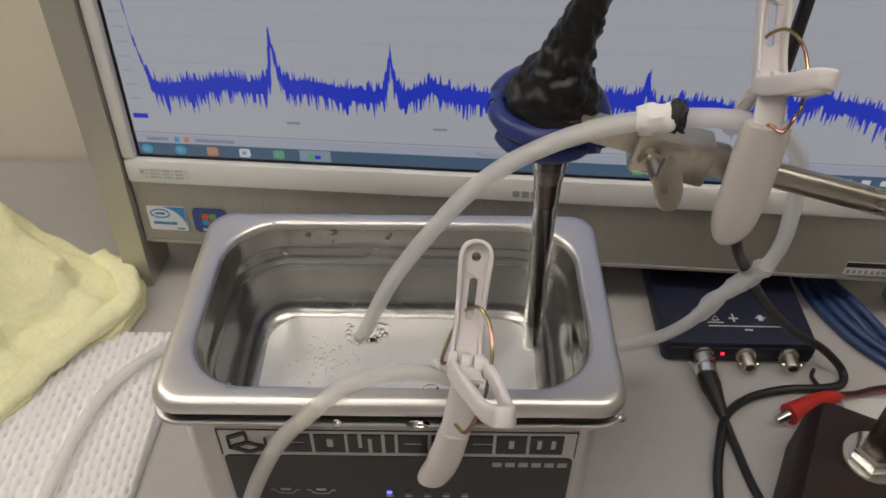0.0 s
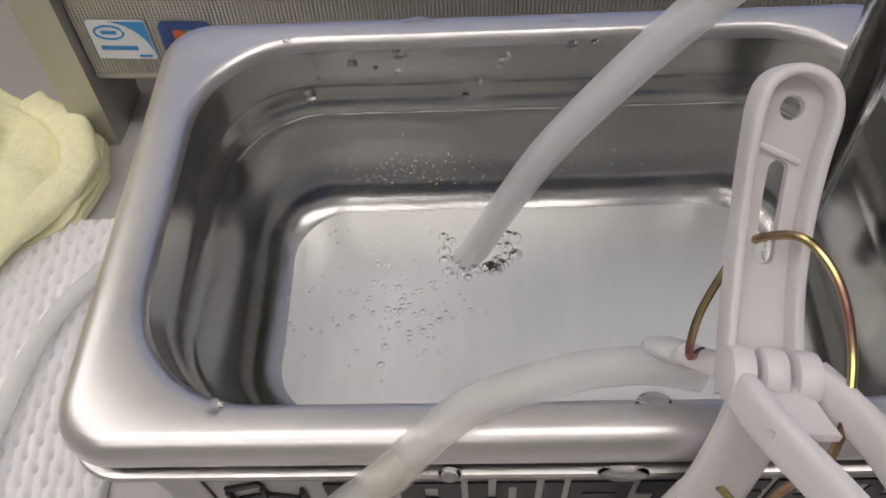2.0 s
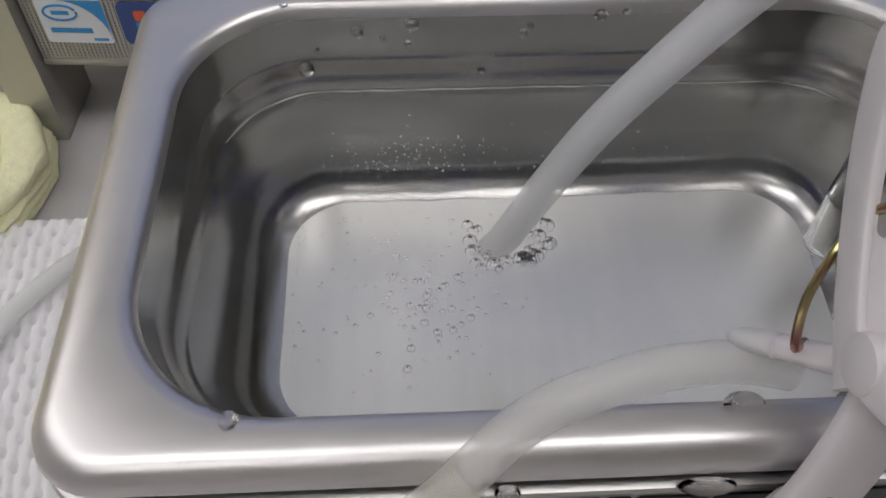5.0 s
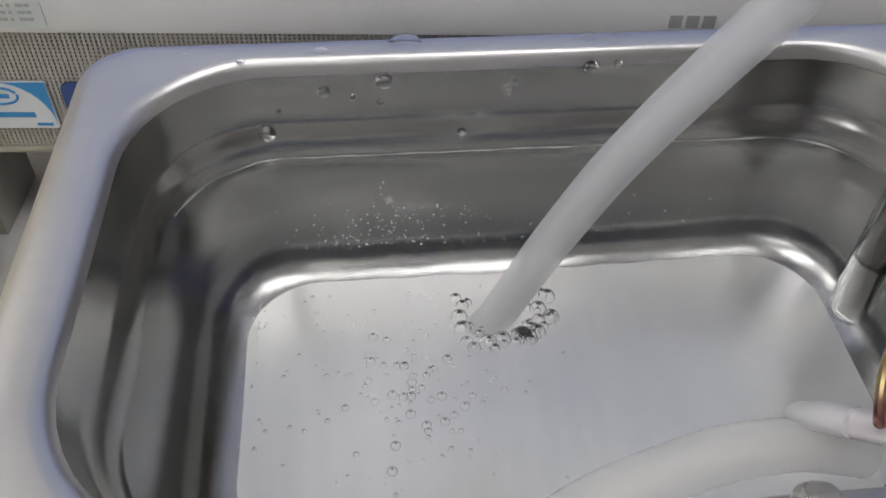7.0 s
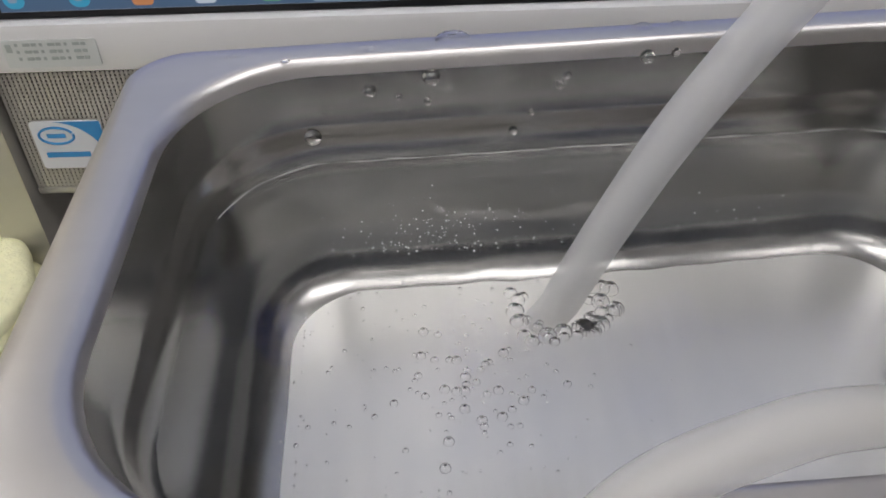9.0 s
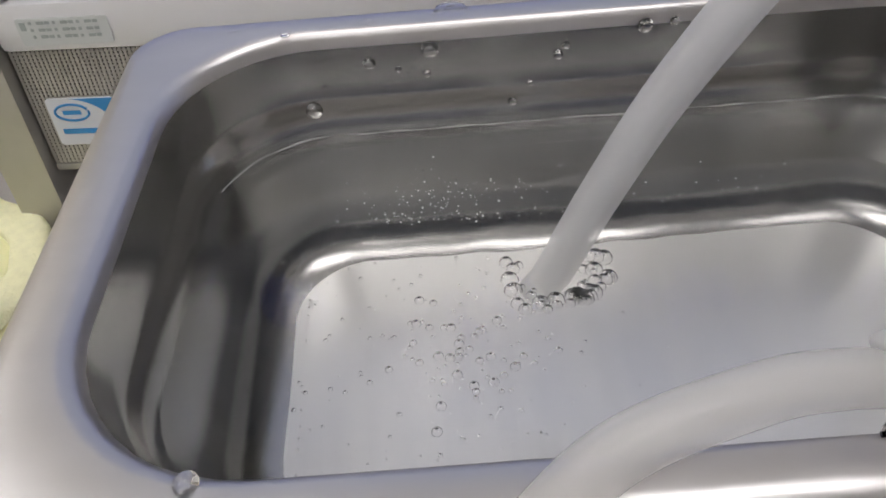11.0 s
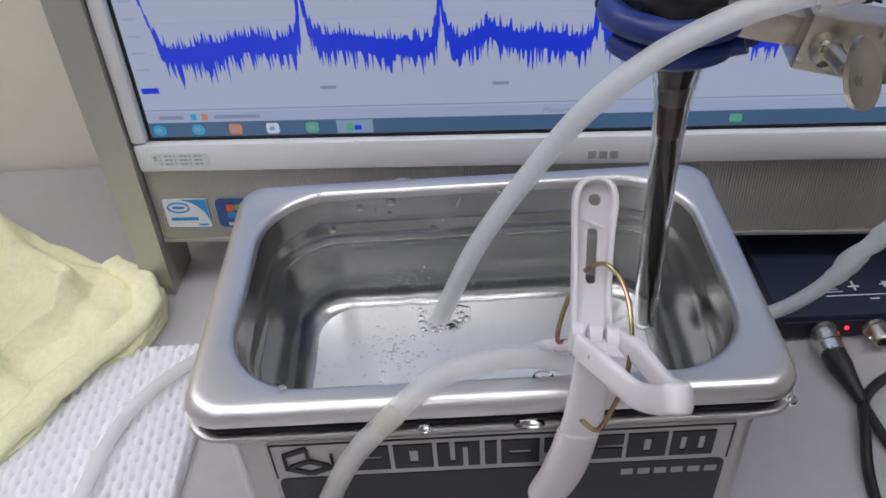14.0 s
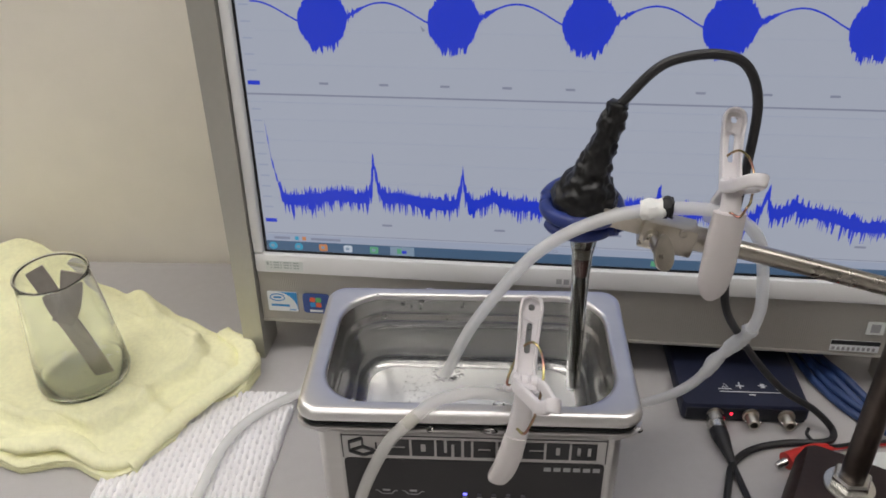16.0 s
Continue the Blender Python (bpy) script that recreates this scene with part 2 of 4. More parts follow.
def sweep(pts, radius, n=14, steps=8, inner=None, bm=None, flat=None, soft=0.35):
    """A round bar or hose along a smooth path; radius may be a function of 0..1; inner gives a hollow hose; flat = (w, h) a strip."""
    path = smooth_path(pts, steps) if steps else [Vector(q) for q in pts]
    tang = [(path[min(i + 1, len(path) - 1)] - path[max(i - 1, 0)]).normalized() for i in range(len(path))]
    up = Vector((0, 0, 1)) if abs(tang[0].z) < 0.9 else Vector((0, 1, 0))
    side = tang[0].cross(up).normalized()
    rings, hollow = [], []
    for i, (p, t) in enumerate(zip(path, tang)):
        side = (side - t * side.dot(t)).normalized()
        nor = side.cross(t)
        f = i / (len(path) - 1)
        r = radius(f) if callable(radius) else radius
        loop = [(math.cos(2 * math.pi * k / n), math.sin(2 * math.pi * k / n)) for k in range(n)]
        if flat:
            loop = [(x * flat[0] / 0.001, y * flat[1] / 0.001) for x, y, _ in rr(0, 0, 1, 1, soft, 0, 5)]
        rings.append([p + side * (r * a) + nor * (r * b) for a, b in loop])
        if inner:
            hollow.append([p + side * (r * inner * a) + nor * (r * inner * b) for a, b in loop])
    if inner:
        return loft(rings + hollow[::-1], loop=True, bm=bm)
    return loft(rings, (True, True), bm=bm)


def box(x0, x1, y0, y1, z0, z1, bevel=0.0, m=None, bm=None, seg=2):
    bm2 = bmesh.new()
    v = [bm2.verts.new((x, y, z)) for z in (z0, z1) for x, y in ((x0, y0), (x1, y0), (x1, y1), (x0, y1))]
    for f in ((3, 2, 1, 0), (4, 5, 6, 7), (0, 1, 5, 4), (1, 2, 6, 5), (2, 3, 7, 6), (3, 0, 4, 7)):
        bm2.faces.new([v[i] for i in f])
    if bevel:
        bmesh.ops.bevel(bm2, geom=list(bm2.edges), offset=bevel, segments=seg, affect="EDGES", profile=0.5)
    if m is not None:
        bm2.transform(m)
    if bm is None:
        return bm2
    tmp = bpy.data.meshes.new("tmp")
    bm2.to_mesh(tmp)
    bm2.free()
    bm.from_mesh(tmp)
    bpy.data.meshes.remove(tmp)
    return bm


def plate(x0, x1, z0, z1, y, t=0.0006, r=0.0, m=None):
    """A thin upright plate that faces -y, its face at y."""
    if r:
        a = [(px, y, pz) for px, pz, _ in rr((x0 + x1) / 2, (z0 + z1) / 2, (x1 - x0) / 2, (z1 - z0) / 2, r, 0, 5)]
        b = [(px, y + t, pz) for px, _, pz in a]
        bm = loft([a, b], (True, True))
    else:
        bm = box(x0, x1, y, y + t, z0, z1)
    if m is not None:
        bm.transform(m)
    return bm


def words(text, size, m, material, parent, name):
    cu = bpy.data.curves.new(name, "FONT")
    cu.body, cu.size, cu.extrude, cu.align_x = text, size, 0.0001, "CENTER"
    tmp = new("tmp_words", cu)
    me = bpy.data.meshes.new_from_object(tmp.evaluated_get(bpy.context.evaluated_depsgraph_get()))
    bpy.data.objects.remove(tmp)
    me.materials.clear()
    me.materials.append(material)
    me.transform(m)
    ob = new(name, me)
    ob.parent = parent
    return ob


# ---- the room ----
def structure(name, bm, material, label, category, smooth=False):
    ob = part(name, bm, material, smooth=smooth)
    return tagged(ob, label, category, kind="structure")


structure("table_top", box(-1.1, 1.2, -0.42, 0.545, -0.03, 0.0, 0.002), TABLE, "light grey laminate bench top under the equipment", "table")
# The partition's top is set low so the rim mirrors the ceiling beyond.
structure("partition", box(-2.4, 2.4, 0.55, 0.59, -0.75, 0.60, 0.004), WALL, "cream partition panel behind the bench", "wall")
# Unseen room shell, added for bounce light and reflections.
structure("wall_far", box(-2.4, 2.4, 2.6, 2.7, -0.75, 1.9), WALL_N, "unseen off-white wall added to close the room", "wall")
structure("wall_left", box(-2.5, -2.4, -2.6, 2.7, -0.75, 1.9), WALL_N, "unseen off-white wall added to close the room", "wall")
structure("wall_right", box(2.4, 2.5, -2.6, 2.7, -0.75, 1.9), WALL_N, "unseen off-white wall added to close the room", "wall")
structure("wall_behind", box(-2.4, 2.4, -2.7, -2.6, -0.75, 1.9), WALL_N, "unseen off-white wall added to close the room", "wall")
structure("floor", box(-2.4, 2.4, -2.6, 2.6, -0.8, -0.75), FLOOR, "unseen dull vinyl floor added under the bench", "floor")
structure("ceiling", box(-2.5, 2.5, -2.7, 2.7, 1.9, 1.96), CEIL, "unseen white ceiling added above the bench", "ceiling")


# Unseen lights, added overhead; some only brighten the steel rim and the partition.
def added_ceiling_light(x, y):
    th = thing("added_ceiling_light", "unseen fluorescent ceiling light, added to light the bench and rim", "lamp", pose(x, y, 1.9), "ceiling lights")
    part("housing", box(-0.62, 0.62, -0.26, 0.26, -0.05, -0.001, 0.01), CEIL, th)
    part("diffuser", box(-0.60, 0.60, -0.24, 0.24, -0.062, -0.051, 0.004), TUBE_LIGHT, th)


for lx, ly in ((-0.75, 0.0), (0.70, 0.0), (-0.95, 2.05), (0.70, 2.15), (-1.60, 0.90), (-0.75, -1.2)):
    added_ceiling_light(lx, ly)

# ---- ultrasonic cleaner ----
CX, CY = 0.0288, 0.2595
RIM = 0.134
cleaner = thing("ultrasonic_cleaner", "stainless steel ultrasonic cleaner with a black front panel, filled with water", "ultrasonic cleaner")


def ring(ix, iy, r, z):
    """A loop inset from the flange's outer edge."""
    return rr(CX, CY + 0.0000, 0.0972 - ix, 0.0610 - iy, r, z, 10)


basin_rings = [
    ring(0.0012, 0.0012, 0.0115, 0.1262), ring(0.0002, 0.0002, 0.0120, 0.1275), ring(0.0000, 0.0000, 0.0122, 0.1292),
    ring(0.0006, 0.0006, 0.0118, 0.1312), ring(0.0018, 0.0018, 0.0112, 0.1328), ring(0.0032, 0.0032, 0.0108, 0.1338), ring(0.0048, 0.0048, 0.0110, 0.1340),
    ring(0.0104, 0.0085, 0.0270, 0.1341), ring(0.0115, 0.0096, 0.0275, 0.1336), ring(0.0123, 0.0104, 0.0275, 0.1324), ring(0.0128, 0.0109, 0.0272, 0.1305),
    ring(0.0135, 0.0116, 0.0268, 0.1230), ring(0.0138, 0.0119, 0.0266, 0.1200), ring(0.0143, 0.0124, 0.0262, 0.1186), ring(0.0153, 0.0134, 0.0256, 0.1172), ring(0.0161, 0.0142, 0.0251, 0.1158),
    ring(0.0169, 0.0150, 0.0247, 0.1130), ring(0.0194, 0.0175, 0.0235, 0.0850), ring(0.0201, 0.0182, 0.0232, 0.0790),
    ring(0.0219, 0.0200, 0.0222, 0.0735), ring(0.0254, 0.0235, 0.0200, 0.0700), ring(0.0299, 0.0280, 0.0165, 0.0690),
]
part("rim", loft(basin_rings[:11], (False, False)), STEEL_RIM_LIT, cleaner, "satin steel rolled rim, light put into its paler colour")
part("basin", loft(basin_rings[10:], (False, False)), STEEL_SHADED, cleaner, "stainless basin wall, shade put into its darker colour")
part("basin_floor", loft([basin_rings[-1]] + [ring(0.0309, 0.0290, 0.0160, 0.0689), ring(0.0429, 0.0400, 0.0100, 0.0689)], (False, True)), STEEL_FLOOR_LIT, cleaner, "matt stainless basin floor, light put into its paler colour")
# Black ring in the rim gap, widened over the lip for its dark reflection.
part("seal_dark_gap", loft([ring(0.0020, 0.0020, 0.011, 0.1224), ring(0.0024, 0.0024, 0.011, 0.1232), ring(0.0036, 0.0036, 0.010, 0.1236), ring(0.0042, 0.0042, 0.010, 0.1275)]), RUBBER, cleaner, "black seal under the rim, widened to imitate a dark reflection")
part("case", loft([
    rr(CX, CY + 0.0005, 0.0865, 0.0585, 0.006, 0.004, 10), rr(CX, CY + 0.0005, 0.0868, 0.0585, 0.006, 0.1150, 10),
    ring(0.0040, 0.0012, 0.008, 0.1186), ring(0.0002, 0.0004, 0.011, 0.1200), ring(-0.0006, -0.0004, 0.012, 0.1210), ring(-0.0002, 0.0000, 0.012, 0.1220), ring(0.0012, 0.0012, 0.011, 0.1223), ring(0.006, 0.006, 0.010, 0.1221)], (True, False)),
    STEEL_CASE, cleaner, "satin steel housing")
for fx in (-1, 1):
    for fy in (-1, 1):
        part("foot", lathe([(0.007, 0.0), (0.008, 0.001), (0.007, 0.0045)], 16, pose(CX + fx * 0.07, CY + fy * 0.045, 0), (True, True)), RUBBER, cleaner)
FY = CY + 0.0005 - 0.0585  # front face of the housing
fp = part("front_panel", plate(-0.0445, 0.1085, 0.022, 0.1165, FY - 0.0010, 0.0009, 0.004), PANEL_SILVER, cleaner, "black and silver printed control panel")
part("control_field", plate(-0.0428, 0.1068, 0.024, 0.0968, FY - 0.0014, 0.0004, 0.003), PANEL_BLACK, fp)
part("border_line", plate(-0.0432, 0.1072, 0.1148, 0.1154, FY - 0.0014, 0.0004), PRINT_BLACK, fp)


def glyph(x0, x1, z0, z1, holes, name="printed_block"):
    """One printed block with the given openings, in fractions of its size."""
    xs = sorted({0.0, 1.0} | {h[0] for h in holes} | {h[1] for h in holes})
    zs = sorted({0.0, 1.0} | {h[2] for h in holes} | {h[3] for h in holes})
    bm = bmesh.new()
    grid = [[bm.verts.new((x0 + a * (x1 - x0), FY - 0.0011, z0 + c * (z1 - z0))) for c in zs] for a in xs]
    for i in range(len(xs) - 1):
        for k in range(len(zs) - 1):
            mx_, mz_ = (xs[i] + xs[i + 1]) / 2, (zs[k] + zs[k + 1]) / 2
            if not any(h[0] < mx_ < h[1] and h[2] < mz_ < h[3] for h in holes):
                bm.faces.new((grid[i][k], grid[i + 1][k], grid[i + 1][k + 1], grid[i][k + 1]))
    bmesh.ops.delete(bm, geom=[v for v in bm.verts if not v.link_faces], context="VERTS")
    ext = bmesh.ops.extrude_face_region(bm, geom=list(bm.faces))
    for g in ext["geom"]:
        if isinstance(g, bmesh.types.BMVert):
            g.co.y = FY - 0.0016
    part(name, bm, PRINT_BLACK, fp, smooth=False)


# printed blocks of the maker's name, plain shapes
slots = [(-0.0185, 0.0140), (-0.0030, 0.0128), (0.0112, 0.0140), (0.0268, 0.0040), (0.0322, 0.0125), (0.0462, 0.0125), (0.0602, 0.0118), (0.0734, 0.0128), (0.0876, 0.0140)]
openings = [[(0.18, 0.82, 0.44, 0.58)], [(0.40, 0.62, 0.24, 0.76)], [(0.30, 0.42, 0.20, 1.0), (0.60, 0.72, 0.0, 0.80)], [], [(0.22, 0.78, 0.42, 0.56)],
            [(0.0, 0.30, 0.0, 0.40), (0.70, 1.0, 0.0, 0.40)], [(0.30, 1.0, 0.44, 0.58)], [(0.42, 0.60, 0.24, 0.76)], [(0.22, 0.36, 0.22, 0.78), (0.64, 0.78, 0.22, 0.78)]]
for (gx, gw), gaps in zip(slots, openings):
    glyph(gx, gx + gw, 0.1000, 0.1125, gaps)
for lx in (-0.0433, 0.1068):
    part("border_line", plate(lx, lx + 0.0005, 0.0972, 0.1146, FY - 0.0014, 0.0004), PRINT_BLACK, fp)
# six-sided emblem of plain bars
ex, ez = -0.0312, 0.1062
hexa = [(ex + 0.0090 * math.cos(radians(a)), ez + 0.0068 * math.sin(radians(a))) for a in range(30, 390, 60)]
for i in range(6):
    if i == 0:
        continue
    (ax, az), (bx, bz) = hexa[i], hexa[(i + 1) % 6]
    part("emblem_bar", sweep([(ax, FY - 0.0014, az), (bx, FY - 0.0014, bz)], 0.001, steps=0, flat=(0.0004, 0.0011)), PRINT_BLACK, fp)
for i in (1, 3, 5):
    part("emblem_bar", sweep([(ex, FY - 0.0014, ez), (ex + (hexa[i][0] - ex) * 0.8, FY - 0.0014, ez + (hexa[i][1] - ez) * 0.8)], 0.001, steps=0, flat=(0.0004, 0.001)), PRINT_BLACK, fp)
for i in range(6):
    part("small_print_bar", plate(0.0725 + i * 0.0056, 0.0725 + i * 0.0056 + 0.0040, 0.0905, 0.0935, FY - 0.0018, 0.0003), PRINT_GREY, fp)
for i in range(5):
    lx = 0.0272 + i * 0.0085
    part("indicator_lamp", plate(lx - 0.0012, lx + 0.0012, 0.0683, 0.0699, FY - 0.0021, 0.0006, 0.0006), LED_BLUE if i == 0 else LED_OFF, fp)
    part("scale_bar", plate(lx - 0.0016, lx + 0.0016, 0.0655, 0.0668, FY - 0.0018, 0.0003), PRINT_GREY, fp)
for bx in (-0.0195, -0.0035):
    part("button_bar", plate(bx - 0.0022, bx + 0.0022, 0.0700, 0.0713, FY - 0.0018, 0.0003), PRINT_GREY, fp)
    part("button_outline", sweep([(bx - 0.0065, FY - 0.0016, 0.0702), (bx - 0.005, FY - 0.0016, 0.0702), (bx - 0.003, FY - 0.0016, 0.0675), (bx + 0.003, FY - 0.0016, 0.0675), (bx + 0.005, FY - 0.0016, 0.0702), (bx + 0.0065, FY - 0.0016, 0.0702)], 0.00025, 6, 0), PRINT_GREY, fp)

# ---- water ----
WZ = 0.1110


def water_body():
    """A block of water whose sides lie inside the double wall; its top creeps up the steel a little."""
    hx, hy, r = 0.0972 - 0.0171, 0.0610 - 0.0152, 0.0246
    nx, ny = 130, 76
    bm = bmesh.new()
    grid = []
    for j in range(ny + 1):
        row = []
        for i in range(nx + 1):
            x, y = (i / nx * 2 - 1) * (hx + 0.0022), (j / ny * 2 - 1) * (hy + 0.0022)
            qx, qy = max(abs(x) - (hx - r), 0), max(abs(y) - (hy - r), 0)
            d = r - math.hypot(qx, qy) if (qx > 0 or qy > 0) else r
            if qx == 0:
                d = hy - abs(y)
            if qy == 0:
                d = min(hx - abs(x), d if qx else hy - abs(y))
            dd = math.hypot(x + CX - 0.014, y + CY - 0.2585)
            z = WZ + 0.00008 * math.sin(dd * 620) * math.exp(-dd * 40) + 0.00006 * noise.noise(Vector((x * 45, y * 45, 3)))
            z += 0.0012 * math.exp(-max(d, 0) / 0.0014)
            row.append(bm.verts.new((CX + x, CY + y, z)))
        grid.append(row)
    for j in range(ny):
        for i in range(nx):
            bm.faces.new((grid[j][i], grid[j][i + 1], grid[j + 1][i + 1], grid[j + 1][i]))
    rim = grid[0][:] + [grid[j][nx] for j in range(1, ny + 1)] + grid[ny][nx - 1::-1] + [grid[j][0] for j in range(ny - 1, 0, -1)]
    low = [bm.verts.new((v.co.x, v.co.y, 0.0670)) for v in rim]
    for i in range(len(rim)):
        j = (i + 1) % len(rim)
        bm.faces.new((rim[i], low[i], low[j], rim[j]))
    bm.faces.new(low[::-1])
    return bm


water = part("water", water_body(), WATER, sharp=0)
tagged(water, "clear still water filling the steel basin", "water", kind="structure")
water.visible_shadow = False

def meniscus_glint():
    """A thin uneven strip imitating the glint where water touches the basin's back."""
    loop_ = rr(CX, CY, 0.0972 - 0.0171 - 0.0003, 0.0610 - 0.0152 - 0.0003, 0.0246, WZ + 0.0009, 24)[8:46]
    fine = []
    for (ax, ay, az), (bx, by, bz) in zip(loop_, loop_[1:]):
        n_ = max(1, int(math.hypot(bx - ax, by - ay) / 0.0012))
        fine += [(ax + (bx - ax) * k / n_, ay + (by - ay) * k / n_, az) for k in range(n_)]
    pts = [(px_, py_, pz_ + 0.0004 * noise.noise(Vector((px_ * 140, py_ * 140, 2)))) for px_, py_, pz_ in fine]
    return sweep(pts, lambda f: 0.00004 + 0.00026 * max(0.0, 0.35 + noise.noise(Vector((f * 23, 4, 1)))), 8, 0)


part("meniscus_glint", meniscus_glint(), mat("pale_glint", (0.80, 0.80, 0.79), 0.2, var=0.1, trans=0.4, ior=1.33), cleaner, "thin pale strip imitating the glint at the water's edge")

# ---- all-in-one computer behind the cleaner ----
MON = pose(-0.168, 0.4035, 0.0, 0, 0, -3.8) @ pose(0, 0, 0, -4.0)
W, H = 0.537, 0.425
computer = thing("desktop_computer", "silver and white all-in-one computer showing blue signal traces", "computer", MON)
for lx, s in ((0.0, -1), (W - 0.017, 1)):
    lean = [(min(0, s * 0.005), max(0, s * 0.005))[i] for i in (0, 1)]
    part("side_leg", loft([[(lx, -0.004, 0), (lx + 0.017, -0.004, 0), (lx + 0.017, 0.030, 0), (lx, 0.030, 0)], [(lx + lean[0], -0.004, H), (lx + 0.017 + lean[1], -0.004, H), (lx + 0.017 + lean[1], 0.030, H), (lx + lean[0], 0.030, H)]], (True, True)), MON_SILVER, computer, "flat silver leg")
part("back_shell", box(0.0175, W - 0.0175, 0.012, 0.098, 0.040, H, 0.006), MON_DARK, computer)
bez = part("bezel", box(0.0175, W - 0.0175, -0.001, 0.010, 0.0838, 0.1012, 0.0025), MON_WHITE, computer, "glossy white lower bezel")
part("bezel_edge", box(0.0175, 0.0262, -0.001, 0.010, 0.1014, H, 0.002), MON_WHITE, computer)
part("bezel_edge", box(W - 0.0262, W - 0.0175, -0.001, 0.010, 0.1014, H, 0.002), MON_WHITE, computer)
part("bezel_edge", box(0.0264, W - 0.0264, -0.001, 0.010, H - 0.010, H, 0.002), MON_WHITE, computer)
part("bezel_gap", box(0.0264, W - 0.0264, 0.0035, 0.011, 0.1014, H - 0.0104), MON_BLACK, computer)


def grille():
    """Silver lower panel with columns of small slots: a plate with raised ribs."""
    bm = box(0.0175, W - 0.0175, 0.004, 0.012, 0.0375, 0.0834, 0.001)
    return bm


gr = part("speaker_grille", grille(), MON_DARK, computer, "silver perforated speaker panel")
bm = bmesh.new()
x = 0.0180
pitch = 0.00160
while x < W - 0.019:
    box(x, x + pitch * 0.62, 0.0022, 0.0042, 0.0380, 0.0832, bm=bm)
    x += pitch
z = 0.0384
while z < 0.0830:
    box(0.0178, W - 0.0178, 0.0024, 0.0040, z, z + 0.00060, bm=bm)
    z += 0.00140
tagged(part("grille_mesh", bm, GRILLE, gr, smooth=False), kind="stuff")
part("grille_lip", box(0.0176, W - 0.0176, 0.0015, 0.0120, 0.0350, 0.0380, 0.0008), MON_SILVER, gr)

screen = part("screen", box(0.0290, W - 0.0290, 0.0025, 0.0034, 0.1040, H - 0.0125), SCR_BG, computer, "lit screen with blue traces")
SY = 0.0025


def lit(name, x0, x1, z0, z1, material, lift=1):
    return part(name, box(x0, x1, SY - 0.0003 * lift, SY - 0.0003 * lift + 0.00025, z0, z1), material, screen, smooth=False)


lit("taskbar", 0.0292, W - 0.0292, 0.1042, 0.1125, SCR_TASK)
lit("status_bar", 0.0292, W - 0.0292, 0.1128, 0.1185, SCR_STATUS)
lit("pane_divider", 0.0292, W - 0.0292, 0.2325, 0.2337, SCR_GREY)
lit("pane_rule", 0.0292, W - 0.0292, 0.2270, 0.2273, SCR_FAINT)
lit("pane_rule", 0.0292, W - 0.0292, 0.1195, 0.1199, SCR_GREY)
icons = [(0.0345, SCR_CYAN), (0.0555, SCR_CYAN), (0.0755, SCR_ORANGE), (0.0955, SCR_W), (0.1165, SCR_GREEN)]
for ix, im in icons:
    part("taskbar_icon", plate(ix - 0.0034, ix + 0.0034, 0.1052, 0.1112, SY - 0.0006, 0.0002, 0.0028 if im is SCR_CYAN else 0.0014), im, screen, smooth=False)
    part("icon_mark", plate(ix - 0.0017, ix + 0.0012, 0.1072, 0.1096, SY - 0.0009, 0.0002, 0.0009), SCR_TASK_HI, screen, smooth=False)
lit("task_button", 0.1295, 0.1485, 0.1046, 0.1121, SCR_TASK_HI, 2)
lit("taskbar_icon", 0.1350, 0.1385, 0.1060, 0.1105, SCR_GREEN, 3)
lit("taskbar_icon", 0.1388, 0.1425, 0.1065, 0.1090, SCR_BLUE, 3)
lit("task_button", 0.330, 0.336, 0.1062, 0.1105, SCR_GREEN, 2)
for tx in (0.452, 0.463, 0.474):
    lit("tray_icon", tx, tx + 0.005, 0.1065, 0.1100, SCR_W, 2)
lit("status_icon", 0.0530, 0.0560, 0.1140, 0.1172, SCR_CYAN, 2)
lit("status_icon", 0.0590, 0.0620, 0.1140, 0.1172, SCR_ORANGE, 2)
lit("status_text_bar", 0.066, 0.090, 0.1145, 0.1165, SCR_GREY, 2)
lit("status_text_bar", 0.036, 0.049, 0.1145, 0.1165, SCR_GREY, 2)
words("Measurements", 0.0040, pose(0.248, SY - 0.0009, 0.1142, 90), SCR_GREY, screen, "status_words")
for k in range(11):
    ax = 0.041 + k * 0.0435
    lit("axis_number_bar", ax + 0.043, ax + 0.0495, 0.2412, 0.2428, SCR_GREY, 2)
for k in range(6):
    ax = 0.041 + k * 0.087
    lit("axis_number_bar", ax + 0.083, ax + 0.091, 0.1298, 0.1314, SCR_GREY, 2)
for k in range(10):
    lit("axis_tick_bar", 0.0315, 0.0385, 0.1420 + k * 0.0088, 0.1432 + k * 0.0088, SCR_FAINT, 2)
    lit("axis_tick_bar", 0.0315, 0.0385, 0.2500 + k * 0.0115, 0.2513 + k * 0.0115, SCR_FAINT, 2)
lit("axis_unit_bar", 0.0310, 0.0400, 0.1295, 0.1325, SCR_BLUE, 2)
lit("axis_unit_bar", 0.0310, 0.0400, 0.2400, 0.2430, SCR_BLUE, 2)
for k in range(5):
    gz = 0.150 + k * 0.016
    lit("grid_rule", 0.040, W - 0.030, gz, gz + 0.0002, SCR_FAINT)
    lit("grid_rule", 0.040, W - 0.030, 0.255 + k * 0.024, 0.2552 + k * 0.024, SCR_FAINT)


def strip_mesh(rows, y):
    """A flat band between pairs of heights (x, low, high)."""
    bm = bmesh.new()
    prev = None
    for x, lo, hi in rows:
        a, b = bm.verts.new((x, y, lo)), bm.verts.new((x, y, hi))
        if prev:
            bm.faces.new((prev[0], a, b, prev[1]))
        prev = (a, b)
    return bm


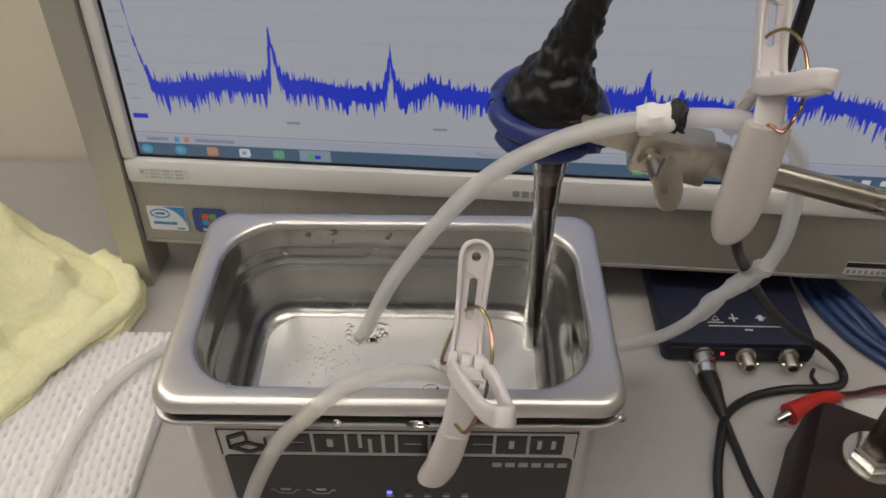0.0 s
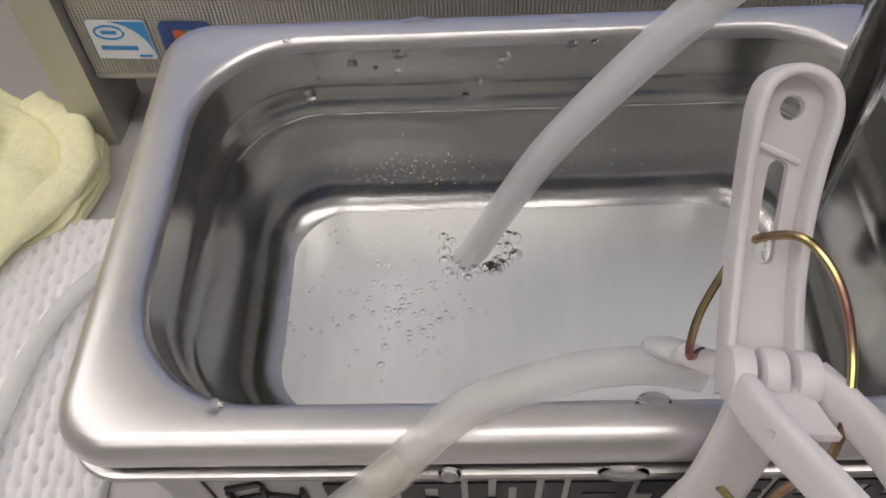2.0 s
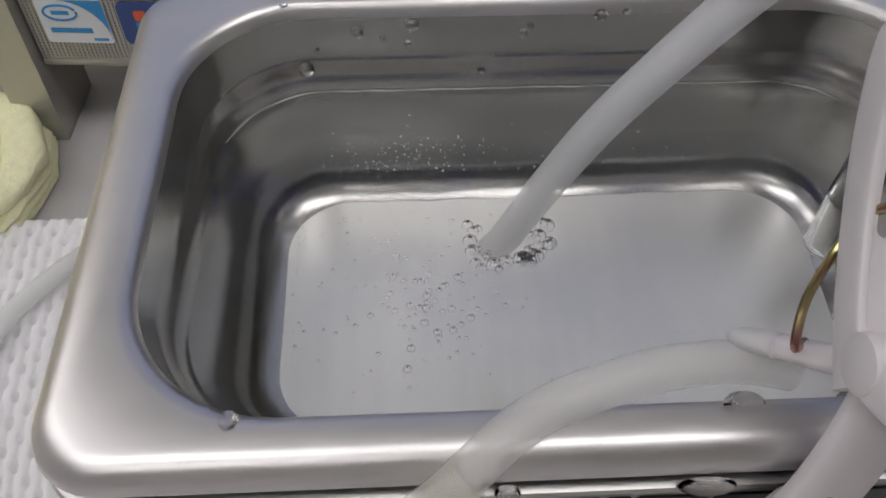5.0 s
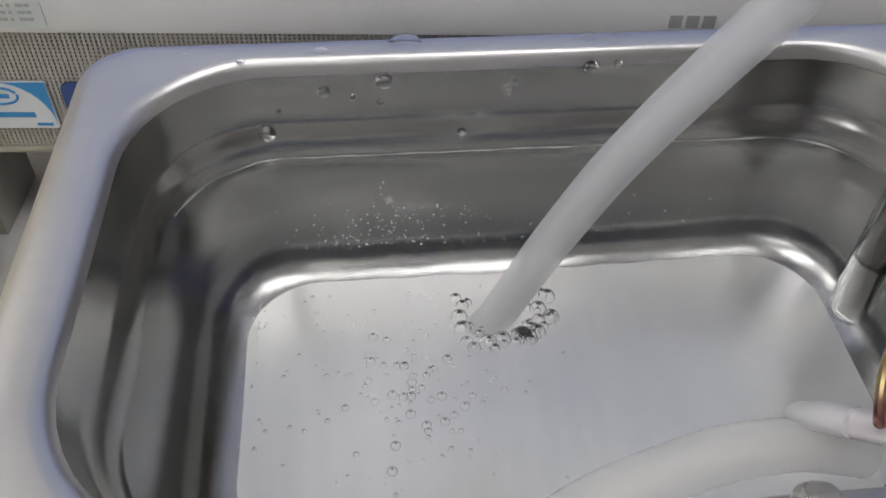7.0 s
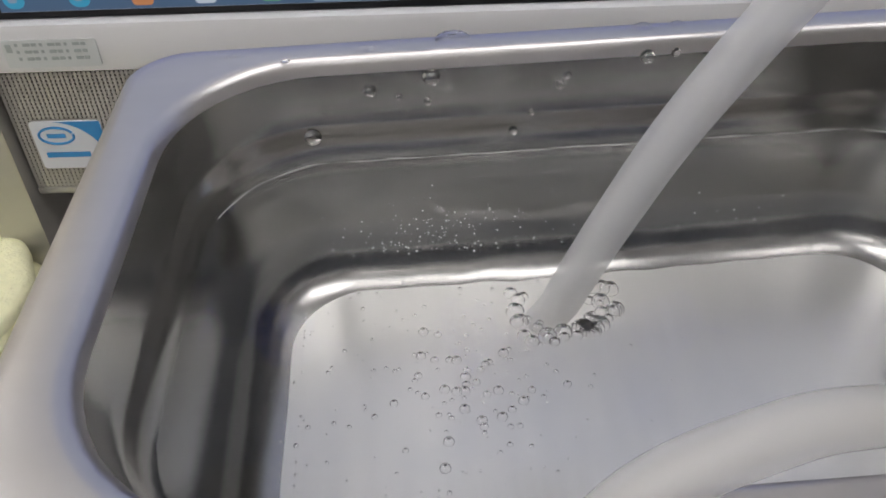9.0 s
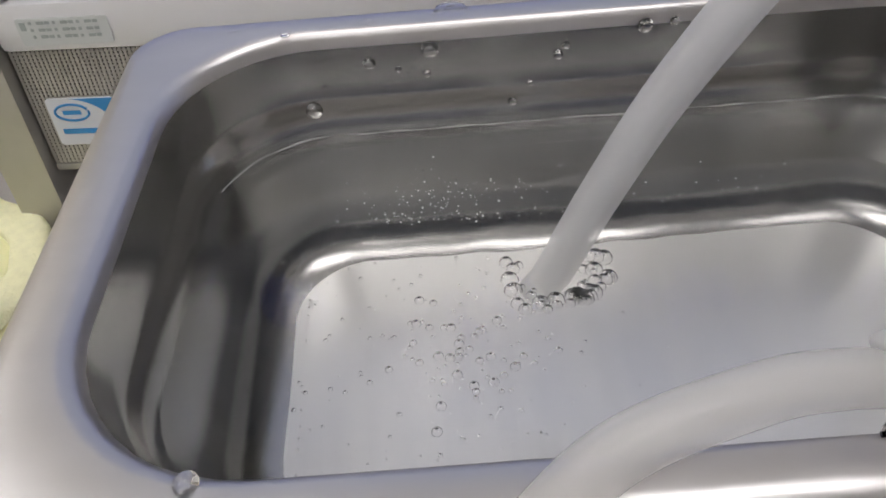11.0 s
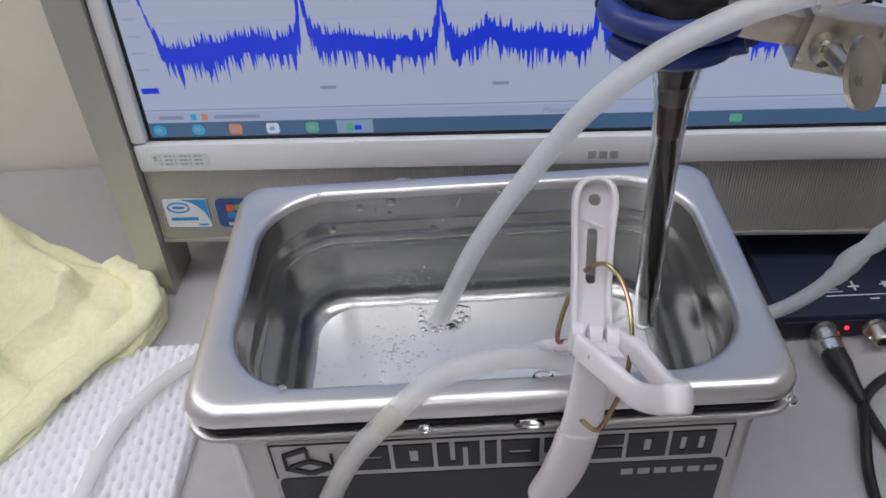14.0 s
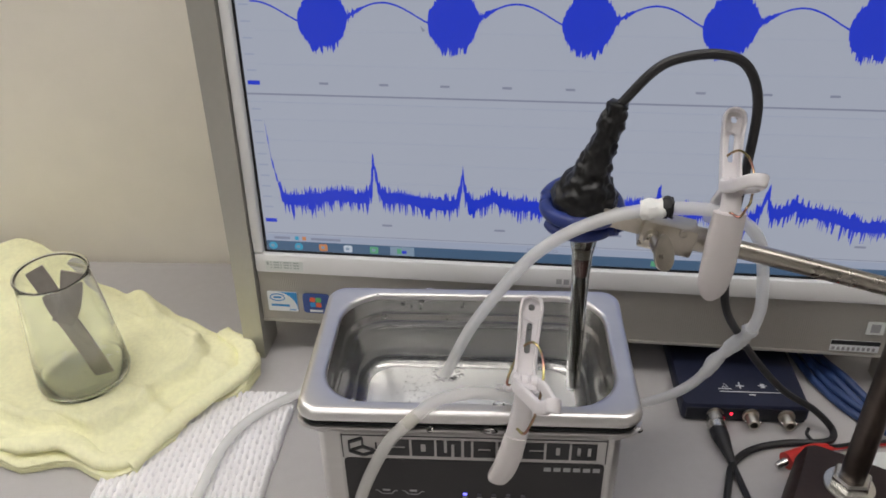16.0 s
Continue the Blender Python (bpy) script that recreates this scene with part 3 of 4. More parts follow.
rng = random.Random(4)
peaks = [(0.120, 0.040, 0.0026), (0.187, 0.034, 0.0022), (0.2100, 0.010, 0.012), (0.262, 0.024, 0.0022), (0.330, 0.022, 0.002), (0.349, 0.012, 0.002), (0.405, 0.026, 0.003), (0.425, 0.012, 0.010)]
rows = []
x = 0.0400
while x < W - 0.032:
    up = 0.1535 + 0.060 * math.exp(-(x - 0.040) / 0.0028)
    for px, ph, pw in peaks:
        up += ph * math.exp(-abs(x - px) / pw) * 0.85
    swell = 0.010 * noise.noise(Vector((x * 28, 1.3, 0)))
    hi = up + swell + 0.0028 + rng.random() ** 2 * 0.0075
    lo = up + swell - 0.0042 - rng.random() ** 2 * 0.0115 - (0.004 if rng.random() < 0.1 else 0)
    if x < 0.046:
        lo = hi - 0.006
    rows.append((x, min(lo, hi - 0.004), hi))
    x += 0.00055
part("spectrum_trace", strip_mesh(rows, SY - 0.0010), SCR_BLUE, screen, smooth=False)
rows = []
x = 0.0400
while x < W - 0.032:
    ph = ((x - 0.090 + 0.0455) / 0.0905) % 1.0 - 0.5
    mid = 0.2905 + 0.0085 * math.sin(2 * math.pi * (ph - 0.22)) * (1 if abs(ph) > 0.2 else abs(ph) / 0.2)
    amp = 0.0006
    if -0.19 < ph < 0.20:
        amp += 0.0230 * max(0.0, math.cos(ph / 0.20 * math.pi / 2)) ** 0.7 * (0.82 + 0.36 * rng.random())
    elif 0.20 <= ph < 0.33:
        amp += 0.0045 * rng.random() * (0.33 - ph) / 0.13
    rows.append((x, mid - amp, mid + amp))
    x += 0.0006
part("signal_trace", strip_mesh(rows, SY - 0.0010), SCR_BLUE, screen, smooth=False)
# cursor arrow
bm = bmesh.new()
bm.faces.new([bm.verts.new(p) for p in ((0.158, SY - 0.0012, 0.2840), (0.1595, SY - 0.0012, 0.2795), (0.1612, SY - 0.0012, 0.2812))])
part("cursor", bm, SCR_GREY, screen, smooth=False)

# stickers and marks
GY = 0.0010
stk = part("sticker", plate(0.0240, 0.0495, 0.0465, 0.0655, GY, 0.0006, 0.0015), STK_WHITE, computer, "white and blue square sticker")
bm = bmesh.new()
arc = [(0.0325 + 0.0168 * math.sin(a), 0.0655 - 0.0172 * (1 - math.cos(a))) for a in [radians(10 * i) for i in range(10)]]
poly = [(0.0493, 0.0653), (0.0330, 0.0653)] + [(px, pz - 0.0003) for px, pz in arc[1:]]
bm.faces.new([bm.verts.new((px, GY - 0.0003, pz)) for px, pz in poly])
part("sticker_corner", bm, STK_BLUE, stk, smooth=False)
part("sticker_ring", sweep([(0.0325 + 0.0062 * math.cos(radians(a)), GY - 0.0001, 0.0598 + 0.0032 * math.sin(radians(a))) for a in range(20, 371, 25)], 0.00045, 6, 3), STK_BLUE, stk)
for a, b, c, d in ((0.0292, 0.0358, 0.0590, 0.0606), (0.0268, 0.0425, 0.0512, 0.0532), (0.0420, 0.0475, 0.0478, 0.0488)):
    part("sticker_bar", plate(a, b, c, d, GY - 0.0003, 0.0002), STK_BLUE, stk)
stk = part("sticker", plate(0.0540, 0.0765, 0.0462, 0.0650, GY, 0.0006, 0.003), STK_NAVY, computer, "dark blue sticker with a four-coloured emblem")
for a, c, mm in ((0.0600, 0.0570, STK_RED), (0.0650, 0.0570, STK_GREEN), (0.0600, 0.0522, STK_BLUE), (0.0650, 0.0522, STK_RED)):
    part("emblem_pane", plate(a, a + 0.0046, c, c + 0.0044, GY - 0.0003, 0.0002, 0.001), mm, stk)
part("sticker_bar", plate(0.0595, 0.0705, 0.0475, 0.0495, GY - 0.0003, 0.0002), STK_WHITE, stk)
stk = part("sticker", plate(0.0270, 0.0580, 0.0868, 0.0962, -0.0016, 0.0005, 0.001), STK_PALE, computer, "clear label with small print")
for i in range(3):
    for k in range(9):
        x0 = 0.0315 + k * 0.0027
        part("small_print_bar", plate(x0, x0 + 0.0016 + 0.0007 * ((k * 5 + i * 3) % 3 - 1), 0.0942 - i * 0.0024, 0.0952 - i * 0.0024, -0.0019, 0.0002), LABEL_INK, stk)
part("small_print_bar", plate(0.0283, 0.0301, 0.0922, 0.0949, -0.0019, 0.0002), LABEL_INK, stk)
for i in range(3):
    part("maker_mark_bar", plate(0.2600 + i * 0.0056, 0.2642 + i * 0.0056, 0.0880, 0.0924, -0.0014, 0.0004), PRINT_GREY, bez)
stk = part("sticker", plate(0.4730, 0.5090, 0.0400, 0.0500, GY, 0.0006), STK_WHITE, computer, "white serial label with bars")
part("sticker_bar", plate(0.4730, 0.5090, 0.0462, 0.0500, GY - 0.0003, 0.0002), PRINT_BLACK, stk)
for i in range(9):
    part("sticker_bar", plate(0.4745 + i * 0.0037, 0.4765 + i * 0.0037, 0.0412, 0.0440, GY - 0.0003, 0.0002), PRINT_GREY, stk)
stk = part("sticker", plate(0.4960, 0.5090, 0.0565, 0.0680, GY, 0.0006), STK_PALE, computer, "small pale label with a dark square")
part("sticker_bar", plate(0.4990, 0.5060, 0.0585, 0.0660, GY - 0.0003, 0.0002), PRINT_GREY, stk)

# ---- oscilloscope box ----
scope = thing("usb_oscilloscope", "navy blue plastic oscilloscope box lying flat on the bench", "oscilloscope", pose(0.1885, 0.337, 0, 0, 0, -0.8))
part("body", loft([rr(0.0475, 0.046, 0.0465, 0.0450, 0.004, 0.0, 4), rr(0.0475, 0.046, 0.0478, 0.0462, 0.004, 0.004, 4), rr(0.0475, 0.046, 0.0478, 0.0462, 0.004, 0.0130, 4), rr(0.0475, 0.0462, 0.0466, 0.0450, 0.004, 0.0162, 4), rr(0.0475, 0.0465, 0.044, 0.042, 0.003, 0.0166, 4)], (True, True)), SCOPE, scope)
part("front_face", box(0.003, 0.092, -0.0012, 0.0, 0.0025, 0.0140, 0.0004), SCOPE_D, scope)
for px0, px1, py0, py1 in ((0.030, 0.079, 0.0150, 0.0156), (0.044, 0.050, 0.0215, 0.0225), (0.0465, 0.0475, 0.0190, 0.0260), (0.033, 0.037, 0.0200, 0.0205), (0.061, 0.068, 0.0225, 0.0232), (0.063, 0.066, 0.0205, 0.0250), (0.074, 0.080, 0.0185, 0.0195), (0.0735, 0.0795, 0.0225, 0.0255), (0.030, 0.040, 0.0180, 0.0186), (0.052, 0.057, 0.0118, 0.0126)):
    part("printed_mark", box(px0, px1, py0, py1, 0.0165, 0.0168), PRINT_W, scope, smooth=False)
part("printed_mark", loft([[(0.033, 0.020, 0.0169), (0.038, 0.020, 0.0169), (0.0355, 0.0245, 0.0169)], [(0.0335, 0.0203, 0.01695), (0.0375, 0.0203, 0.01695), (0.0355, 0.0238, 0.01695)]]), PRINT_W, scope, smooth=False)
for lx, r in ((0.0365, 0.0011), (0.0455, 0.0006)):
    part("led", lathe([(r, 0), (r, 0.0006), (r * 0.4, 0.001)], 10, pose(lx, -0.0012, 0.0092, 90), (True, True)), LED_RED, scope, "lit red lamp")
JX = (0.0245, 0.0510, 0.0775)
for jx in JX:
    j = part("bnc_socket", lathe([(0.0062, 0), (0.0062, 0.0018), (0.0046, 0.002), (0.0046, 0.0105), (0.0042, 0.0112), (0.0030, 0.0112), (0.0030, 0.002)], 20, pose(jx, -0.0012, 0.0085, 90), (True, True)), NICKEL, scope, "nickel bayonet socket")
    for s in (-1, 1):
        part("bayonet_pin", lathe([(0.0008, 0), (0.0008, 0.0016)], 8, pose(jx + s * 0.0044, -0.0090, 0.0085, 0, s * 90), (True, True)), ZINC, j)


def cable_thing(name, label, pts, r, material, category="cable"):
    ob = part(name, sweep(pts, r, 10, 8), material)
    return tagged(ob, label, category)


plug = thing("bnc_plug", "black and nickel cable plug on the oscilloscope socket", "plug")
px, py, pz = 0.2115, 0.3355, 0.0088
part("coupling_ring", lathe([(0.0052, 0.0), (0.0072, 0.0005), (0.0073, 0.0075), (0.0066, 0.0080), (0.0064, 0.0140), (0.0050, 0.0150)], 24, look((px, py - 0.0035, pz), (px + 0.001, py - 0.04, pz - 0.002)) @ pose(0, 0, 0, 180), (True, True)), ZINC, plug, "knurled nickel ring")
part("boot", sweep([(px, py - 0.016, pz - 0.0005), (px + 0.0010, py - 0.024, pz - 0.0012), (px + 0.0022, py - 0.033, pz - 0.002), (px + 0.004, py - 0.046, pz - 0.004)], lambda f: 0.0062 - 0.0034 * max(0, f - 0.35) / 0.65, 16), CABLE, plug)
part("lead", sweep([(px + 0.004, py - 0.046, 0.0048), (px + 0.0065, py - 0.065, 0.0030), (0.222, 0.240, 0.0028), (0.236, 0.190, 0.0028), (0.245, 0.120, 0.0028), (0.230, 0.02, 0.0028)], 0.0024, 10), CABLE, plug)

for k in range(4):
    o = 0.006 * k
    cable_thing("coiled_cable", "blue cable lying coiled on the bench behind the stand",
                [(0.290 + o * 0.6, 0.470, 0.004 + 0.004 * (k % 2)), (0.296 + o * 0.9, 0.410, 0.005 + 0.004 * (k % 2)), (0.304 + o, 0.375, 0.0045 + 0.003 * k), (0.322 + o, 0.342 + 0.3 * o, 0.0035 + 0.003 * (k % 2)), (0.352 + o, 0.318 + 0.5 * o, 0.0035), (0.420, 0.300 + o, 0.0035)], 0.0032, CABLE_B)

# ---- retort stand ----
stand = thing("retort_stand", "retort stand with a brown iron base and a metal post", "stand")
BM_ = pose(0.2555, 0.2740, 0, 0, 0, -28.0)
part("base", loft([rr(0.075, -0.11, 0.081, 0.116, 0.010, 0.0, 5), rr(0.075, -0.11, 0.080, 0.115, 0.010, 0.030, 5), rr(0.075, -0.11, 0.077, 0.112, 0.008, 0.041, 5), rr(0.075, -0.11, 0.074, 0.109, 0.006, 0.0445, 5)], (True, True)), IRON, stand).matrix_basis = BM_
part("washer", lathe([(0.0150, 0.0445), (0.0155, 0.0452), (0.0150, 0.0462), (0.0080, 0.0464)], 32, pose(0.2680, 0.2365, 0), (True, True)), ZINC, stand)
part("nut", lathe([(0.0118, 0.0464), (0.0122, 0.0475), (0.0122, 0.0530), (0.0108, 0.0545)], 6, pose(0.2680, 0.2365, 0), (True, True)), ZINC, stand)
part("post", lathe([(0.0062, 0.045), (0.0075, 0.0560), (0.0075, 0.420), (0.006, 0.423)], 24, pose(0.2680, 0.2365, 0), (True, True)), POST, stand, "tarnished round post")
part("rod", sweep([(0.1450, 0.2545, 0.2172), (0.2550, 0.2360, 0.1968), (0.3100, 0.2268, 0.1866)], 0.0050, 20, 0), ROD, stand, "nickel-plated clamp rod")

# ---- clamp with blue vinyl jaws ----
clamp = thing("lab_clamp", "nickel laboratory clamp with blue vinyl-covered jaws", "clamp")
part("body", box(-0.0145, 0.0150, -0.0075, 0.0075, -0.0085, 0.0085, 0.0015, pose(0.1352, 0.2540, 0.2190, 0, 10, -8)), NICKEL, clamp)
part("collar", sweep([(0.1460, 0.2540, 0.2171), (0.1560, 0.2526, 0.2152)], 0.0068, 20, 0), NICKEL, clamp)
part("shank", box(-0.0150, 0.0080, -0.0040, 0.0040, -0.0048, 0.0048, 0.001, pose(0.1155, 0.2590, 0.2232, 0, 8, -14)), NICKEL, clamp, "brassy flat shank")
part("hinge_pin", lathe([(0.0035, 0), (0.0035, 0.003), (0.002, 0.0036)], 14, pose(0.1250, 0.2462, 0.2200, 90), (True, True)), NICKEL, clamp)
w = part("wing_screw", lathe([(0.0034, 0), (0.0034, 0.004), (0.0026, 0.005), (0.0026, 0.016)], 14, pose(0.1262, 0.2480, 0.2215, 90), (True, True)), NICKEL, clamp, "brassy thumb screw")
WING = pose(0.1300, 0.2310, 0.2225, -28, 6, 18)
part("wing", loft([[WING @ Vector(((0.0052 - 0.0018 * math.sin(a)) * math.cos(a) * k, o, (0.0112 if math.sin(a) < 0 else 0.0085) * math.sin(a) * k)) for a in [radians(15 * i) for i in range(24)]] for o, k in ((-0.0003, 0.86), (0.0, 1.0), (0.0020, 1.0), (0.0023, 0.86))], (True, True)), NICKEL, w, "flat thumb plate")
part("cross_screw", lathe([(0.0022, 0), (0.0022, 0.0015), (0.0012, 0.0020)], 12, pose(0.1420, 0.2462, 0.2235, 90), (True, True)), NICKEL, clamp)
RC = Vector((0.0910, 0.2755, 0.2225))


def jaw(a0, a1, rx, ry, dz, lift):
    return [(RC.x + rx * math.cos(radians(a)), RC.y + ry * math.sin(radians(a)), RC.z + dz + lift * math.sin(radians(a))) for a in [a0 + (a1 - a0) * i / 9 for i in range(10)]]


part("front_jaw", sweep([(0.1110, 0.2610, 0.2230)] + jaw(-35, -190, 0.0195, 0.0195, 0.0005, 0.0), lambda f: 0.0044 * (1 if f < 0.93 else 0.75), 16, 5), BLUE_VINYL, clamp, "blue vinyl-covered jaw")
part("back_jaw", sweep([(0.1120, 0.2620, 0.2190)] + jaw(-20, 170, 0.0200, 0.0200, -0.0010, 0.006), lambda f: 0.0050 * (1 if f < 0.93 else 0.75), 16, 5), BLUE_VINYL, clamp, "blue vinyl-covered jaw")
part("lower_jaw", sweep([(0.1100, 0.2620, 0.2160)] + jaw(-40, -165, 0.0180, 0.0180, -0.0085, 0.0), 0.0036, 14, 5), BLUE_VINYL, clamp, "blue vinyl-covered lower jaw")

# ---- probe ----
probe = thing("glass_probe", "glass funnel probe sealed with glossy black sealant, dipped in the water", "probe")
PT, PB = Vector((0.0935, 0.2730, 0.2250)), Vector((0.0937, 0.2655, 0.0830))
ax_ = (PT - PB).normalized()
PM = Matrix.Translation(PB) @ Vector((0, 0, 1)).rotation_difference(ax_).to_matrix().to_4x4()
outer = [(0.0002, 0.0), (0.0020, 0.0003), (0.0038, 0.0014), (0.0046, 0.0034), (0.0047, 0.030), (0.0048, 0.052), (0.0049, 0.079), (0.0052, 0.095), (0.0061, 0.111), (0.0084, 0.124), (0.0122, 0.138), (0.0140, 0.147)]
inner = [(max(r - 0.0011, 0.0001), z + (0.0012 if z < 0.004 else 0)) for r, z in outer]
part("glass_tube", lathe(outer + inner[::-1], 32, PM), GLASS, probe, "clear glass funnel tube", sharp=0)
part("core", lathe([(0.0003, 0.0022), (0.0018, 0.0030), (0.0031, 0.0045), (0.0034, 0.030), (0.0035, 0.052), (0.0037, 0.086), (0.0030, 0.096)], 24, PM, (True, True)), CORE, probe, "dark sensor core")
# Dark red ring put in for a reddish reflection in the glass.
part("core_band", lathe([(0.0034, 0.0965), (0.0038, 0.097), (0.0044, 0.107), (0.0040, 0.108)], 24, PM, (True, True)), CORE_R, probe, "dark red ring imitating a reflection in the glass")
part("core_band", lathe([(0.0040, 0.1085), (0.0045, 0.1095), (0.0052, 0.114), (0.0046, 0.115)], 24, PM, (True, True)), CORE_C, probe, "cream band")
part("core_cap", lathe([(0.0048, 0.1155), (0.0071, 0.124), (0.0108, 0.138), (0.0115, 0.146)], 24, PM, (True, True)), CORE, probe, "dark filling")


def sealant():
    pts = [(0.0935, 0.2735, 0.2130), (0.0930, 0.2740, 0.2220), (0.0925, 0.2735, 0.2310), (0.0938, 0.2725, 0.2400), (0.0960, 0.2720, 0.2490), (0.0990, 0.2720, 0.2610), (0.1025, 0.2720, 0.2740), (0.1065, 0.2720, 0.2860)]
    rad = [0.0110, 0.0182, 0.0182, 0.0135, 0.0092, 0.0076, 0.0066, 0.0050]

    def r(f):
        k = min(f * 7, 6.999)
        i = int(k)
        return rad[i] + (rad[i + 1] - rad[i]) * (k - i)
    bm = sweep(pts, r, 72, 14)
    bmesh.ops.recalc_face_normals(bm, faces=bm.faces)
    bm.normal_update()
    for v in bm.verts:
        p = v.co
        d = 0.0016 * noise.noise(p * 130) + 0.0016 * noise.noise(p * 250) + 0.0005 * noise.noise(p * 520)
        v.co = p + v.normal * d
    return bm


part("sealant", sealant(), GOO, probe, "lumpy glossy black sealant", sharp=0)
cable_thing("sensor_cable", "thin black cable arching from the probe and looping on the bench", [
    (0.1062, 0.2720, 0.2850), (0.1210, 0.2720, 0.3030), (0.1335, 0.2720, 0.3100), (0.1525, 0.2720, 0.3120), (0.1675, 0.2730, 0.3055), (0.1770, 0.2750, 0.2850), (0.1780, 0.2750, 0.2510),
    (0.1770, 0.2760, 0.2100), (0.1830, 0.2845, 0.1620), (0.1890, 0.2880, 0.1400), (0.2040, 0.3020, 0.1130), (0.2260, 0.3150, 0.0780), (0.2560, 0.3280, 0.0400), (0.2820, 0.3310, 0.0200),
    (0.2970, 0.3260, 0.0060), (0.2945, 0.3170, 0.0030), (0.2800, 0.3135, 0.0030), (0.2600, 0.3125, 0.0030), (0.2360, 0.3060, 0.0030), (0.2180, 0.2920, 0.0040), (0.2080, 0.2700, 0.0075), (0.2010, 0.2420, 0.0030), (0.1960, 0.1900, 0.0030), (0.2000, 0.1000, 0.0030), (0.2200, 0.0, 0.003)], 0.0026, CABLE)

# ---- hoses ----
hose = thing("air_hose", "milky silicone air hose running from the water over the clamp", "hose")
hp = [(0.0112, 0.2585, 0.1050), (0.0145, 0.2585, 0.1130), (0.0220, 0.2580, 0.1320), (0.0310, 0.2565, 0.1525), (0.0470, 0.2535, 0.1805), (0.0620, 0.2480, 0.2050), (0.0800, 0.2452, 0.2225), (0.1030, 0.2440, 0.2345), (0.1230, 0.2425, 0.2398), (0.1430, 0.2430, 0.2405), (0.1580, 0.2460, 0.2370),
      (0.1730, 0.2500, 0.2290), (0.1870, 0.2580, 0.2120), (0.1970, 0.2690, 0.1850), (0.2070, 0.2840, 0.1460), (0.2065, 0.2940, 0.1180), (0.1960, 0.3010, 0.0960), (0.1850, 0.3060, 0.0690), (0.1710, 0.3110, 0.0500), (0.1510, 0.3170, 0.0350), (0.1300, 0.3330, 0.0180), (0.1000, 0.3520, 0.0058), (0.0400, 0.3620, 0.0056), (-0.0300, 0.3640, 0.0058), (-0.0800, 0.3590, 0.0080),
      (-0.1120, 0.3420, 0.0115), (-0.1470, 0.3040, 0.0118), (-0.1580, 0.2500, 0.0118), (-0.1560, 0.1800, 0.0118), (-0.1380, 0.1050, 0.0062), (-0.1200, 0.02, 0.0056)]
part("tube", sweep(hp, 0.0035, 20, 8, inner=0.62), TUBE, hose)


def wrap(pts, r, seed, wob):
    bm = sweep(pts, r, 20, 6)
    for v in bm.verts:
        n_ = noise.noise(v.co * 330 + Vector((seed, 0, 0)))
        v.co += Vector((noise.noise(v.co * 260 + Vector((9, seed, 0))), noise.noise(v.co * 260 + Vector((0, seed, 7))), n_)) * wob
    return bm


part("tape", wrap([(0.1180, 0.2430, 0.2387), (0.1235, 0.2425, 0.2400), (0.1290, 0.2425, 0.2406)], 0.0052, 2, 0.0014), TAPE_W, hose, "crumpled white tape")
part("tape", wrap([(0.1285, 0.2425, 0.2410), (0.1310, 0.2425, 0.2412), (0.1335, 0.2426, 0.2412)], 0.0054, 5, 0.0022), RUBBER, hose, "crumpled black tape")
part("joint", wrap([(0.2072, 0.2910, 0.1260), (0.2050, 0.2955, 0.1150), (0.1960, 0.3010, 0.0960), (0.1880, 0.3045, 0.0760)], lambda f: 0.0044 + 0.0006 * math.sin(f * 17), 8, 0.0012), TUBE, hose, "wrapped hose joint")

hose2 = thing("drain_hose", "milky silicone hose pegged to the rim of the basin", "hose")
hp2 = [(0.0560, 0.2140, 0.1325), (0.0480, 0.2146, 0.1345), (0.0400, 0.2136, 0.1368), (0.0290, 0.2110, 0.1388), (0.0115, 0.2050, 0.1380), (-0.0030, 0.1952, 0.1315), (-0.0135, 0.1915, 0.1210), (-0.0220, 0.1900, 0.1050), (-0.0310, 0.1885, 0.0820), (-0.0380, 0.1860, 0.0550), (-0.0430, 0.1790, 0.0220), (-0.0500, 0.1600, 0.0060), (-0.0700, 0.1000, 0.0048)]
part("tube", sweep(hp2, 0.0036, 20, 8, inner=0.62), TUBE_CLEAR, hose2)
part("joint_ring", sweep([(0.0010, 0.1972, 0.1343), (-0.0020, 0.1952, 0.1325), (-0.0048, 0.1940, 0.1302)], 0.00375, 20, 4, inner=0.955), TUBE_Y, hose2, "yellowed joint ring")


# ---- pegs ----
def cutplate(outer, holes, y0, y1):
    """A plate in the x-z plane with openings through it."""
    bm = bmesh.new()
    edges = []
    for loop in [outer] + holes:
        vs = [bm.verts.new((p[0], y0, p[1])) for p in loop]
        edges += [bm.edges.new((vs[i], vs[(i + 1) % len(vs)])) for i in range(len(vs))]
    bmesh.ops.triangle_fill(bm, use_beauty=True, edges=edges)
    ext = bmesh.ops.extrude_face_region(bm, geom=list(bm.faces))
    for g in ext["geom"]:
        if isinstance(g, bmesh.types.BMVert):
            g.co.y = y1
    return bm


def ell(cx, cz, rx, rz, n=16):
    return [(cx + rx * math.cos(2 * math.pi * i / n), cz + rz * math.sin(2 * math.pi * i / n)) for i in range(n)]


def slot2(cx, cz, hx, hz, r):
    return [(p[0], p[1]) for p in rr(cx, cz, hx, hz, r, 0, 5)]


def bow(z):
    """How far the long lever sags back between its top and the pivot."""
    return 0.0055 * max(0.0, 1 - ((z - 0.017) / 0.026) ** 2)


